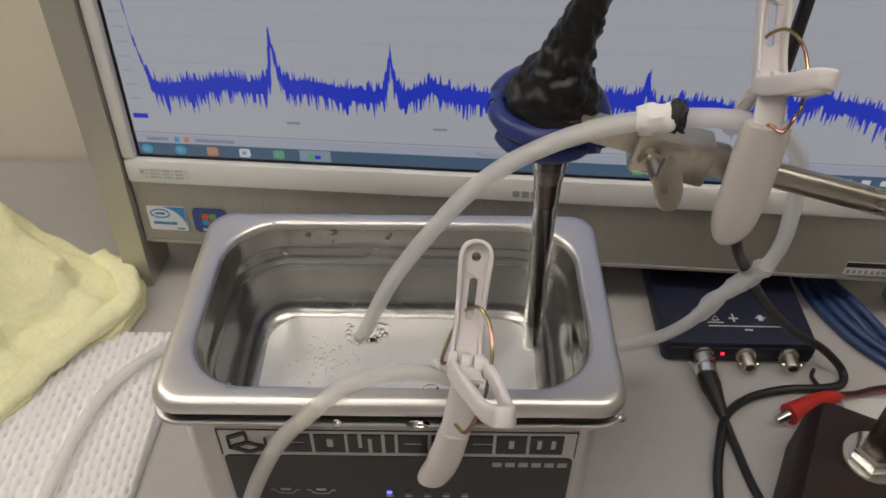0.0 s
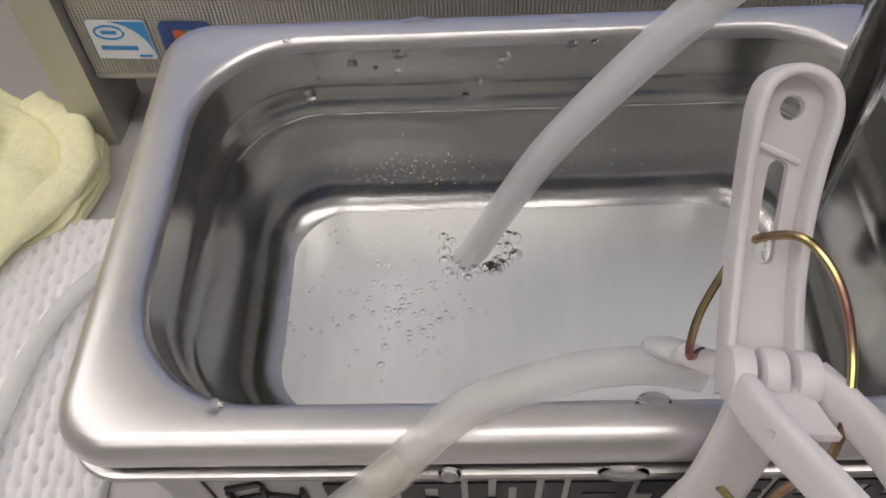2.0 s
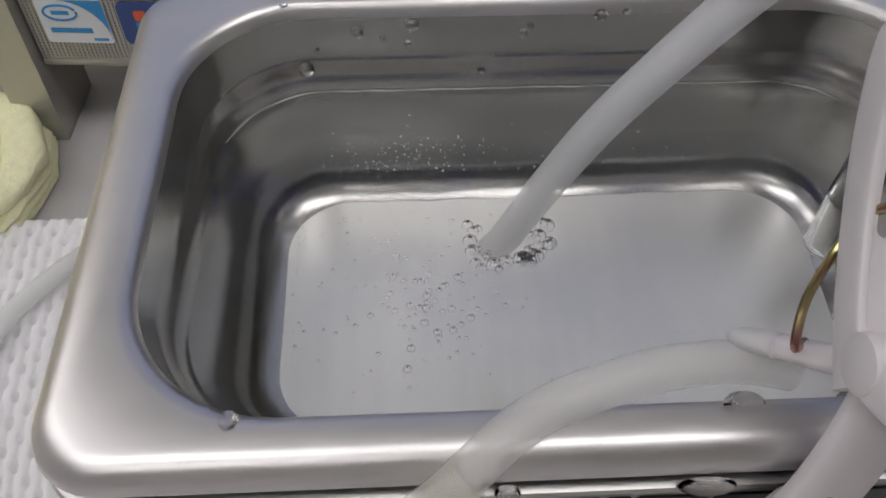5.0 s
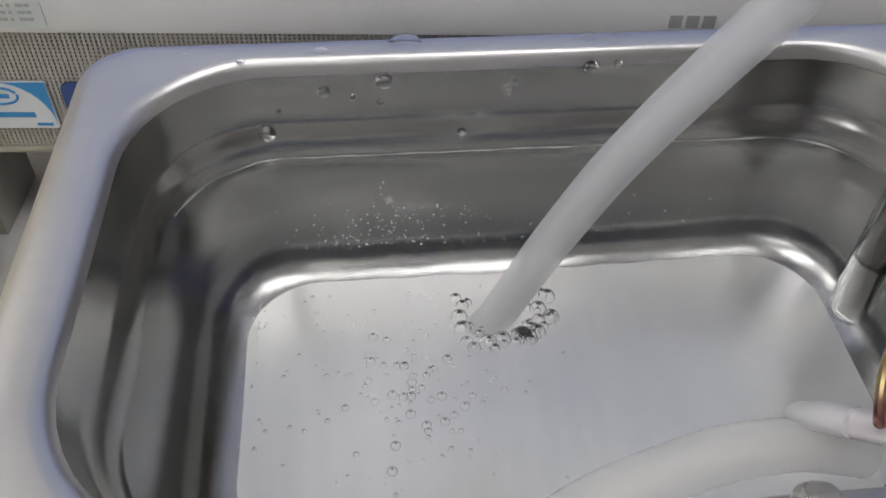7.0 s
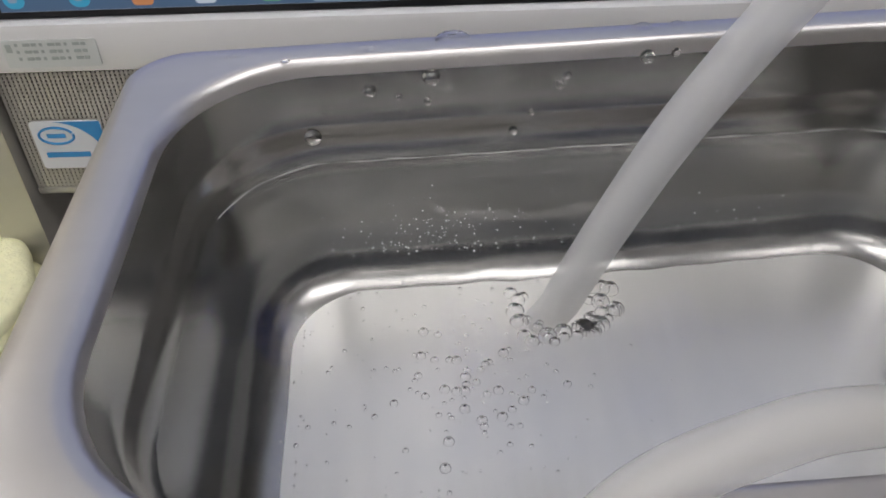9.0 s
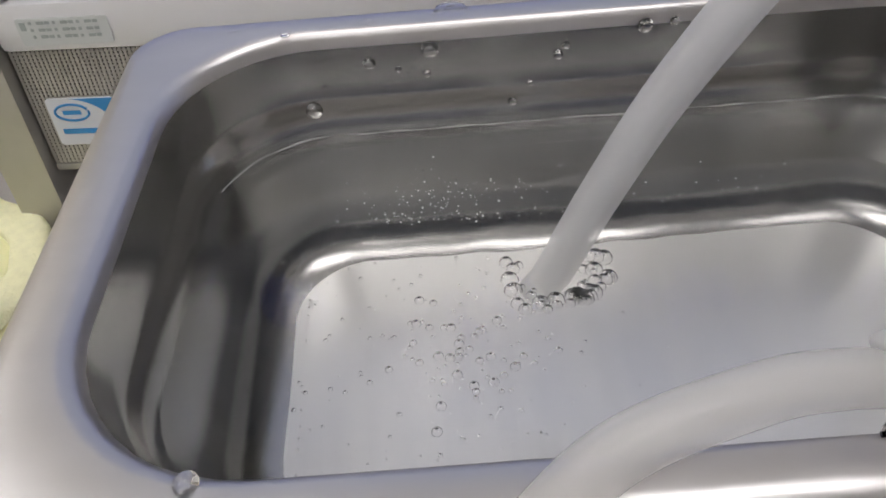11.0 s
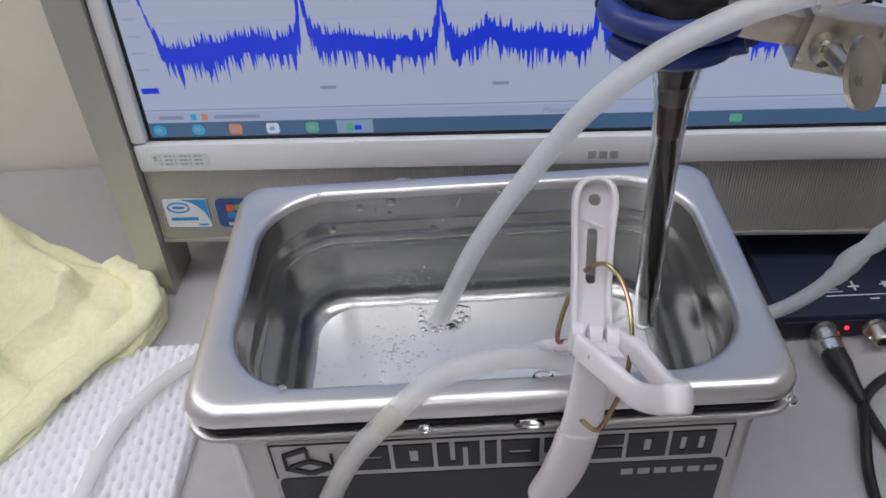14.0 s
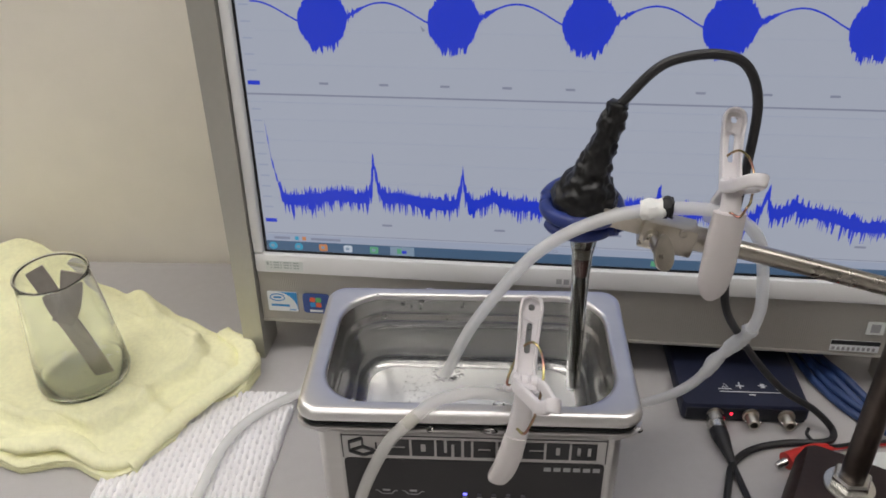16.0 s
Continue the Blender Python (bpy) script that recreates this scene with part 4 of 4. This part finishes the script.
def peg(m, label, arm, cover, cover_size, tip, jaw, low_wire, rear_wire=True, bars=None):
    """A long perforated lever over a pivot, a lower arm in a soft cover, and a forked handle with its own jaw; points in the peg's own frame."""
    th = thing("clothes_peg", label, "clothes peg", m, "clothes pegs")
    out = [(0.0057 * math.cos(radians(15 * i)), 0.0418 + 0.0057 * math.sin(radians(15 * i))) for i in range(13)]
    side = [-0.004 + 0.0045 * i for i in range(10)]
    edge = [0.0056 - 0.0006 * math.sin(math.pi * k / 9) for k in range(10)]
    out = list(zip(edge, side)) + out + [(-e, z) for e, z in list(zip(edge, side))[::-1]]
    bm = cutplate(out, [ell(0, 0.0420, 0.0019, 0.0019), slot2(0, 0.0255, 0.0016, 0.0085, 0.0015)], 0.0008, 0.0026)
    bmesh.ops.subdivide_edges(bm, edges=[e for e in bm.edges if abs(e.verts[0].co.z - e.verts[1].co.z) > 0.006], cuts=3)
    for v in bm.verts:
        v.co.y += bow(v.co.z)
    lever = part("lever", bm, PEG, th, sharp=25)
    half = [(e, z) for e, z in zip(edge, side)] + [(0.0058, 0.0418), (0.0043, 0.0460)]
    path = [(x, bow(z), z) for x, z in half] + [(0.0, 0.0, 0.0477)] + [(-x, bow(z), z) for x, z in half[::-1]]
    part("lever_edge", sweep(path, 0.001, steps=3, flat=(0.0010, 0.0034), soft=0.6), PEG, lever)
    part("brace", sweep([(-0.0046, 0.0010 + bow(0.037), 0.0365), (0.0, 0.0006 + bow(0.035), 0.0348), (0.0030, 0.0010 + bow(0.034), 0.0338)], 0.0006, 8, 4), PEG, lever)
    part("lower_arm", sweep(arm, lambda f: 0.001 * (0.86 + 0.14 * f), steps=6, flat=(0.0062, 0.0024), soft=0.7), PEG, th)
    part("jaw_cover", sweep(cover, lambda f: 0.001 * (0.93 + 0.07 * min(1, f / 0.3) if f < 0.55 else math.sqrt(max(0.03, 1.0 - ((f - 0.55) / 0.455) ** 2 * 0.96))), steps=10, flat=cover_size, soft=0.85), PEG_RUBBER, th, "soft milky jaw cover")
    for s in (-0.0048, 0.0002, 0.0052):
        part("knuckle", lathe([(0.0030, -0.0021), (0.0043, -0.0017), (0.0046, 0.0), (0.0043, 0.0017), (0.0030, 0.0021)], 24, pose(s, -0.0010, 0.0, 0, 90), (True, True)), PEG, th)
    tx, ty, tz = tip
    loop = [(-0.0062, -0.0012, 0.0), (-0.0066, ty * 0.12, tz * 0.30), (tx * 0.30 - 0.0056, ty * 0.40, tz * 0.66), (tx * 0.62 - 0.0046, ty * 0.74, tz * 0.94), (tx - 0.0022, ty * 0.96, tz), (tx + 0.0024, ty, tz),
            (tx + 0.0050, ty * 0.93, tz * 0.98), (tx * 0.72 + 0.0056, ty * 0.66, tz * 0.84), (tx * 0.36 + 0.0064, ty * 0.34, tz * 0.50), (0.0072, ty * 0.10, tz * 0.16), (0.0066, -0.0012, 0.0)]
    fk = part("fork", sweep(bars or loop, 0.001, steps=6, flat=(0.0016, 0.0036), soft=0.6), PEG, th, "forked handle")
    part("fork_web", sweep([(0.0, -0.0030, -0.0005), (tx * 0.12, ty * 0.16, tz * 0.22), (tx * 0.25, ty * 0.28, tz * 0.40)], 0.001, steps=4, flat=(0.0055, 0.0007)), PEG, fk)
    inner = part("inner_jaw", sweep(jaw, lambda f: 0.001 * (1 - 0.25 * f), steps=7, flat=(0.0036, 0.0024), soft=0.7), PEG, th)
    a, b = Vector(jaw[-2]), Vector(jaw[-1])
    part("jaw_tip", sweep([a.lerp(b, 0.35), a.lerp(b, 0.8), b + (b - a) * 0.35, b + (b - a) * 0.75], lambda f: 0.001 * math.sqrt(max(0.03, 1 - max(0, f - 0.3) ** 2 * 1.95)), steps=7, flat=(0.0048, 0.0020), soft=0.85), TUBE, inner, "clear soft jaw tip")
    lx, ly, lz = low_wire
    part("spring_wire", sweep([(-0.0022, 0.0055 + bow(0.02), 0.0190), (-0.0012, bow(0.02) - 0.0005, 0.0214), (0.0035, -0.0010, 0.0218), (0.0078, -0.0052, 0.0150), (0.0096, -0.0078, 0.0030), (0.0086, -0.0066, -0.0100), (lx + 0.0074, ly * 0.55 - 0.0050, lz * 0.80), (lx + 0.0038, ly * 0.85 - 0.0040, lz - 0.0022), (lx, ly - 0.0026, lz), (lx - 0.0012, ly + 0.0010, lz + 0.0010)], 0.00075, 10, 7), BRASS, th, "iridescent spring wire")
    if rear_wire:
        part("spring_wire", sweep([(-0.0022, 0.0055 + bow(0.02), 0.0190), (-0.0050, 0.0100, 0.0150), (-0.0078, 0.0120, 0.0070), (-0.0088, 0.0120, 0.0), (jaw[-2][0] * 0.9, jaw[-2][1] * 0.9, jaw[-2][2] + 0.0016)], 0.00075, 10, 6), BRASS, th, "iridescent spring wire")
    return th


def leaning(x, y, z, up, scale=1.0):
    """A frame at the pivot whose z axis runs up the long lever."""
    dz_ = Vector(up).normalized()
    dx_ = (Vector((1, 0, 0)) - dz_ * dz_.x).normalized()
    dy_ = dz_.cross(dx_)
    return Matrix(((dx_.x, dy_.x, dz_.x, x), (dx_.y, dy_.y, dz_.y, y), (dx_.z, dy_.z, dz_.z, z), (0, 0, 0, 1))) @ Matrix.Scale(scale, 4)


def local(m, pts):
    inv = m.inverted()
    return [tuple(inv @ Vector(p)) for p in pts]


P1 = leaning(0.0592, 0.2026, 0.1556, (0.103, 0.773, 0.626))
peg(P1, "white plastic clothes peg clipping the hose to the basin rim",
    arm=local(P1, [(0.0604, 0.2030, 0.1535), (0.0590, 0.1985, 0.1430), (0.0566, 0.1945, 0.1290), (0.0545, 0.1930, 0.1190)]),
    cover=local(P1, [(0.0556, 0.1938, 0.1245), (0.0530, 0.1926, 0.1130), (0.0500, 0.1925, 0.1015), (0.0462, 0.1928, 0.0920), (0.0445, 0.1930, 0.0880)]), cover_size=(0.0068, 0.0040),
    tip=(0.0085, -0.0440, -0.0150), jaw=local(P1, [(0.0590, 0.2040, 0.1535), (0.0565, 0.2085, 0.1465), (0.0530, 0.2130, 0.1415), (0.0490, 0.2165, 0.1385)]), low_wire=local(P1, [(0.0562, 0.1940, 0.1290)])[0],
    bars=local(P1, [(0.0542, 0.2018, 0.1560), (0.0548, 0.1960, 0.1590), (0.0575, 0.1890, 0.1615), (0.0618, 0.1818, 0.1622), (0.0652, 0.1748, 0.1642), (0.0682, 0.1668, 0.1718), (0.0692, 0.1628, 0.1770), (0.0718, 0.1620, 0.1778),
                    (0.0738, 0.1648, 0.1748), (0.0734, 0.1730, 0.1672), (0.0724, 0.1810, 0.1630), (0.0706, 0.1890, 0.1612), (0.0682, 0.1960, 0.1588), (0.0668, 0.2010, 0.1560)]))
P2 = leaning(0.1640, 0.2500, 0.2500, (0.100, 0.740, 0.670), 0.90)
peg(P2, "white plastic clothes peg clipped upright over the clamp rod",
    arm=local(P2, [(0.1640, 0.2495, 0.2480), (0.1632, 0.2445, 0.2440), (0.1620, 0.2405, 0.2370), (0.1618, 0.2400, 0.2300)]),
    cover=local(P2, [(0.1622, 0.2403, 0.2400), (0.1616, 0.2398, 0.2270), (0.1612, 0.2396, 0.2120), (0.1606, 0.2398, 0.1960), (0.1600, 0.2402, 0.1850)]), cover_size=(0.0098, 0.0048),
    tip=(0.0035, -0.0330, -0.0080), jaw=local(P2, [(0.1640, 0.2515, 0.2475), (0.1620, 0.2570, 0.2420), (0.1600, 0.2600, 0.2340), (0.1590, 0.2605, 0.2270)]), low_wire=local(P2, [(0.1624, 0.2395, 0.2390)])[0], rear_wire=False)


# ---- towel, waffle cloth, beaker ----
def towel():
    cx, cy = -0.320, 0.390
    outline = [(-0.150, 0.376), (-0.160, 0.350), (-0.186, 0.330), (-0.196, 0.300), (-0.214, 0.264), (-0.232, 0.258), (-0.262, 0.272), (-0.300, 0.266), (-0.345, 0.276), (-0.400, 0.262), (-0.470, 0.290), (-0.520, 0.380), (-0.500, 0.480), (-0.455, 0.528), (-0.400, 0.520), (-0.322, 0.486), (-0.270, 0.462), (-0.232, 0.440), (-0.205, 0.424), (-0.180, 0.412), (-0.158, 0.396)]
    n = 160
    angs = []
    for i in range(n):
        a = 2 * math.pi * i / n
        d = Vector((math.cos(a), math.sin(a)))
        best = 0
        for (x1, y1), (x2, y2) in zip(outline, outline[1:] + outline[:1]):
            e = Vector((x2 - x1, y2 - y1))
            den = d.x * e.y - d.y * e.x
            if abs(den) > 1e-9:
                t = ((x1 - cx) * e.y - (y1 - cy) * e.x) / den
                u = ((x1 - cx) * d.y - (y1 - cy) * d.x) / den
                if t > 0 and -1e-6 <= u <= 1.000001:
                    best = max(best, t)
        angs.append((d, best * (1 + 0.010 * math.sin(a * 17) + 0.008 * noise.noise(Vector((a * 6, 0, 5))))))
    rings = []
    for k in range(1, 41):
        s = k / 40
        loop = []
        for d, r in angs:
            x, y = cx + d.x * r * s, cy + d.y * r * s
            h = 0.010 * (1 - s ** 5) + 0.010
            fold = noise.noise(Vector((x * 11, y * 16, 0.4))) * 0.017 + noise.noise(Vector((x * 30 + y * 22, y * 12, 2))) * 0.0055
            ridge = 0.011 * max(0, math.sin((x * 0.75 + y) * 58 + 5 * noise.noise(Vector((x * 8, y * 8, 8))))) ** 4 + 0.006 * abs(noise.noise(Vector((x * 26, y * 26, 4))))
            flat_spot = 1 - math.exp(-((x + 0.290) ** 2 + (y - 0.350) ** 2) / 0.0022)
            zz = h + (fold * (1 - s * 0.35) + ridge * (0.35 + 0.65 * s)) * flat_spot
            zz += 0.018 * math.exp(-((x + 0.44) ** 2 + (y - 0.50) ** 2) / 0.006)
            zz += 0.012 * math.exp(-((x + 0.178) ** 2 + (y - 0.375) ** 2) / 0.0016)
            wander = 0.05 * noise.noise(Vector((d.x * 3, d.y * 3, 1.7)))
            front = min(1.0, max(0.0, (d.x * 0.8 - d.y) * 1.6 + 0.5))
            for at, drop_ in ((0.72, 0.34), (0.89, 0.34)):
                k_ = min(1.0, max(0.0, (s - at - wander) / 0.022))
                zz *= 1 - front * drop_ * k_ * k_ * (3 - 2 * k_)
            zz += front * 0.0065 * math.exp(-((s - 0.71 - wander) / 0.02) ** 2)
            loop.append((x, y, max(zz, 0.0085)))
        rings.append(loop)
    last = rings[-1]
    under = [[(x + (cx - x) * f, y + (cy - y) * f, z * g) for x, y, z in last] for f, g in ((-0.010, 0.90), (-0.012, 0.80), (0.006, 0.70), (0.014, 0.64), (-0.004, 0.60), (-0.014, 0.50), (-0.010, 0.42), (0.016, 0.36), (0.018, 0.30), (-0.006, 0.26), (-0.014, 0.16), (0.006, 0.03))]
    return loft(rings + under, (True, False))


tw = part("towel", towel(), TOWEL, sharp=0)
tagged(tw, "crumpled pale yellow terry towel lying on the bench", "towel")


def hem(pts, wide, thick, seed):
    """A folded edge of the towel: a soft uneven band."""
    bm = sweep(pts, lambda f: 0.001 * (0.75 + 0.25 * math.sin(math.pi * f)), steps=10, flat=(wide, thick), soft=0.8)
    for v in bm.verts:
        v.co += Vector((noise.noise(v.co * 60 + Vector((seed, 0, 0))), noise.noise(v.co * 60 + Vector((0, seed, 0))), 0.6 * noise.noise(v.co * 90))) * 0.003
    return bm


part("folded_hem", hem([(-0.190, 0.412, 0.016), (-0.168, 0.396, 0.016), (-0.158, 0.372, 0.015), (-0.172, 0.345, 0.015), (-0.192, 0.318, 0.014), (-0.206, 0.290, 0.012), (-0.216, 0.266, 0.010)], 0.0085, 0.0050, 3), TOWEL, tw)
part("folded_hem", hem([(-0.216, 0.272, 0.011), (-0.240, 0.270, 0.012), (-0.275, 0.284, 0.014), (-0.310, 0.280, 0.014), (-0.350, 0.290, 0.013)], 0.0080, 0.0044, 5), TOWEL, tw)


def waffle():
    nx, ny = 270, 360
    x0, x1, y0, y1 = -0.235, -0.1135, 0.120, 0.353
    bm = bmesh.new()
    grid = []
    for j in range(ny + 1):
        row = []
        for i in range(nx + 1):
            u, v = i / nx, j / ny
            x, y = x0 + (x1 - x0) * u, y0 + (y1 - y0) * v
            x += 0.004 * (v - 0.5) - 0.003 * math.sin(v * 3)
            z = 0.0055 + 0.0014 * noise.noise(Vector((x * 18, y * 14, 1)))
            xs = x + 0.05 * (y - 0.25) + 0.0006 * noise.noise(Vector((x * 60, y * 60, 2)))
            p = 0.0046
            s = abs(math.sin(math.pi * xs / p))
            k = round(xs / p)
            z += 0.0011 * s ** 0.7
            z -= 0.0030 * (1 - s) ** 1.5 * max(0, math.sin(2 * math.pi * y / 0.0098 + math.pi * (k % 2)) - 0.1) ** 0.8
            e = min(u, 1 - u, v * 2, (1 - v) * 2)
            if e < 0.02:
                z *= 0.25 + 0.75 * (e / 0.02) ** 0.5
            row.append(bm.verts.new((x, y, max(z, 0.0012))))
        grid.append(row)
    for j in range(ny):
        for i in range(nx):
            bm.faces.new((grid[j][i], grid[j][i + 1], grid[j + 1][i + 1], grid[j + 1][i]))
    rim = [grid[0][i] for i in range(nx + 1)] + [grid[j][nx] for j in range(1, ny + 1)] + [grid[ny][i] for i in range(nx - 1, -1, -1)] + [grid[j][0] for j in range(ny - 1, 0, -1)]
    low = [bm.verts.new((v.co.x, v.co.y, 0.0002)) for v in rim]
    for i in range(len(rim)):
        j = (i + 1) % len(rim)
        bm.faces.new((rim[i], low[i], low[j], rim[j]))
    return bm


cl = part("waffle_cloth", waffle(), MATCLOTH, sharp=0)
tagged(cl, "folded white waffle-weave cloth flat on the bench", "cloth")

bk = thing("glass_beaker", "clear glass beaker standing on the yellow towel, holding a strip", "beaker", pose(-0.2835, 0.350, 0.0205, 2, 1, 0))
po = [(0.0005, 0.0), (0.030, 0.0002), (0.0345, 0.0022), (0.0352, 0.006), (0.0335, 0.030), (0.0300, 0.065), (0.0268, 0.092), (0.0264, 0.099), (0.0263, 0.1008), (0.0259, 0.1016)]
pi_ = [(0.0252, 0.1014), (0.0250, 0.1000), (0.0258, 0.0915), (0.0291, 0.0645), (0.0325, 0.030), (0.0341, 0.008), (0.0318, 0.0038), (0.0005, 0.0032)]
part("glass", lathe(po + pi_, 48), GLASS, bk, sharp=0)
part("rim", lathe([(0.0262 + 0.0008 * math.cos(radians(a)), 0.1020 + 0.0007 * math.sin(radians(a))) for a in range(0, 361, 45)], 48), GLASS, bk, "thin rounded glass rim", sharp=0)
# Bent grey strip added in place of the dark bands inside the beaker.
st = thing("metal_strip", "dull grey bent strip added for the dark bands inside the beaker", "metal strip", pose(-0.2835, 0.350, 0.0245, 2, 1, 0))
part("blade", sweep([(0.019, -0.004, 0.0012), (0.012, -0.002, 0.020), (0.003, 0.0, 0.045), (-0.004, 0.001, 0.062), (-0.010, 0.004, 0.080), (-0.018, 0.008, 0.094)], 0.001, steps=6, flat=(0.0088, 0.0008)), STRIP, st)
part("arm", sweep([(-0.003, -0.002, 0.052), (0.006, 0.000, 0.068), (0.014, 0.004, 0.096)], 0.001, steps=6, flat=(0.0008, 0.0078)), STRIP, st)

# ---- alligator clip and card ----
cr = thing("alligator_clip", "red alligator clip with a nickel nose lying on the bench", "clip")
part("cover", sweep([(0.2530, 0.2905, 0.0075), (0.2620, 0.2950, 0.0080), (0.2750, 0.3010, 0.0080), (0.2860, 0.3040, 0.0070)], lambda f: 0.0066 - 0.0026 * f, 16), CABLE_R, cr, "red plastic cover")
part("nose", sweep([(0.2455, 0.2870, 0.0060), (0.2500, 0.2890, 0.0068), (0.2550, 0.2915, 0.0075)], lambda f: 0.0022 + 0.0016 * f, 12), ZINC, cr)
part("lead", sweep([(0.2860, 0.3040, 0.0070), (0.2980, 0.3080, 0.0045), (0.3200, 0.3140, 0.0030), (0.3600, 0.3150, 0.0022)], 0.0017, 8), CABLE_R, cr)
cable_thing("thin_lead", "thin black lead curled on the bench", [(0.2820, 0.3290, 0.0020), (0.2790, 0.3220, 0.0020), (0.2840, 0.3100, 0.0040), (0.2960, 0.3060, 0.0085), (0.3150, 0.3110, 0.0080), (0.3500, 0.3180, 0.0020)], 0.0013, CABLE)
ob = part("paper_card", box(0.2920, 0.3600, 0.2900, 0.3080, 0.0, 0.0008), STK_PALE)
ob.matrix_basis = Matrix()
tagged(ob, "small pale paper card lying under the red lead", "card")


# ---- droplets and bubbles ----
def dome(r, ry, h, m):
    prof = [(r, 0.0), (r * 0.97, h * 0.3), (r * 0.82, h * 0.66), (r * 0.5, h * 0.92), (r * 0.05, h)]
    bm = lathe(prof, 20, None, (True, True))
    bm.transform(m @ Matrix.Diagonal((1, ry / r, 1, 1)))
    return bm


def drop(m, r, ry=None, h=None):
    ob = part("water_droplet", dome(r, ry or r, h or r * 0.55, Matrix()), WATER, sharp=0)
    ob.matrix_basis = m
    tagged(ob, "clear water droplet clinging to the steel rim", "droplet", "droplets on the basin")


TOPZ = RIM - 0.0001
for dx, dy, r, ry in ((-0.018, 0.3130, 0.0016, 0.0012), (0.0, 0.3155, 0.0036, 0.0014), (0.040, 0.3155, 0.0020, 0.0012), (0.0475, 0.3160, 0.0014, 0.0009), (-0.036, 0.2080, 0.0016, 0.0018), (0.046, 0.2075, 0.0034, 0.0022), (-0.0345, 0.3105, 0.0010, 0.0009), (-0.046, 0.3135, 0.0010, 0.0007)):
    drop(pose(dx, dy, TOPZ), r, ry)
drop(pose(0.041, CY - 0.0610, 0.1226, 50), 0.0050, 0.0016, 0.0020)
drop(pose(0.008, CY - 0.0610, 0.1226, 50), 0.0022, 0.0016, 0.0016)
drop(pose(0.1235, 0.2030, 0.1222, 30), 0.0024, 0.0018, 0.0014)
drop(pose(0.1195, 0.2140, TOPZ), 0.0012, 0.0010)
for dx, dz, r in ((-0.031, 0.1175, 0.0019), (-0.018, 0.1268, 0.0014), (-0.005, 0.1290, 0.0019), (-0.006, 0.1235, 0.0008), (-0.012, 0.1250, 0.0007), (0.040, 0.1305, 0.0016), (0.046, 0.1310, 0.0010), (0.022, 0.1255, 0.0011), (0.0235, 0.1275, 0.0009), (0.012, 0.1165, 0.0010), (0.016, 0.1195, 0.0007), (-0.036, 0.1255, 0.0006), (-0.037, 0.1200, 0.0008), (-0.039, 0.1190, 0.0006), (-0.028, 0.1222, 0.0005)):
    wall_y = CY + 0.0610 - 0.0002 + (-0.0119 + (dz - 0.1200) * 0.09 if dz > 0.1200 else -0.0119 - (0.1200 - dz) * 0.6)
    drop(pose(dx, wall_y, dz, 88), r, None, r * 0.7)
drop(pose(-0.0528, 0.2930, 0.1170, 0, 80, -40), 0.0011)

rng = random.Random(11)
bm = bmesh.new()
for k in range(230):
    if k < 60:
        r = rng.choice((0.0007, 0.0010, 0.0013, 0.0017))
        a, d = rng.gauss(-1.2, 1.3), 0.0046 + r + rng.random() ** 1.6 * 0.0045
        x, y = 0.0140 + d * math.cos(a), 0.2582 + d * 0.9 * math.sin(a)
    elif k < 130:
        x, y, r = rng.gauss(-0.002, 0.007), rng.gauss(0.2420, 0.007), rng.choice((0.0004, 0.0005, 0.0007, 0.0009))
    else:
        x, y, r = rng.gauss(-0.008, 0.018), rng.gauss(0.252, 0.018), rng.choice((0.0002, 0.0003, 0.0004))
    if abs(x - CX) > 0.076 or abs(y - CY) > 0.040 or math.hypot(x - 0.0138, y - 0.2585) < 0.0044 + r:
        continue
    m = Matrix.Translation((x, y, WZ - 0.0001))
    prof = [(r, 0.0), (r * 0.95, r * 0.34), (r * 0.78, r * 0.64), (r * 0.48, r * 0.86), (r * 0.05, r * 0.95)]
    th = 0.90
    lathe(prof + [(a * th, b * th) for a, b in prof[::-1]], 12, m, bm=bm)
ob = part("bubbles", bm, WATER, sharp=0)
tagged(ob, "small air bubbles floating on the water round the hose end", "bubbles", kind="stuff")

# fine specks of air clinging to the steel under water
bm = bmesh.new()
for k in range(520):
    r = rng.choice((0.00012, 0.00016, 0.00020, 0.00028))
    if k < 220:
        x, z = (rng.gauss(-0.008, 0.014) if k < 150 else rng.uniform(-0.03, 0.075)), 0.0745 + abs(rng.gauss(0, 0.009))
        x = max(x, -0.036)
        y = CY + 0.0610 - 0.0185 - max(0, 0.079 - z) * 0.45 + (z - 0.079) * 0.085 - r
    else:
        x, y, z = rng.gauss(-0.012, 0.022), rng.uniform(0.222, 0.292), 0.0690 + r
        x = min(max(x, -0.036), 0.09)
    bmesh.ops.create_icosphere(bm, subdivisions=1, radius=r, matrix=Matrix.Translation((x, y, z)))
ob = part("air_specks", bm, SPECK, sharp=0)
tagged(ob, "fine air specks clinging to the basin under water", "bubbles", kind="stuff")
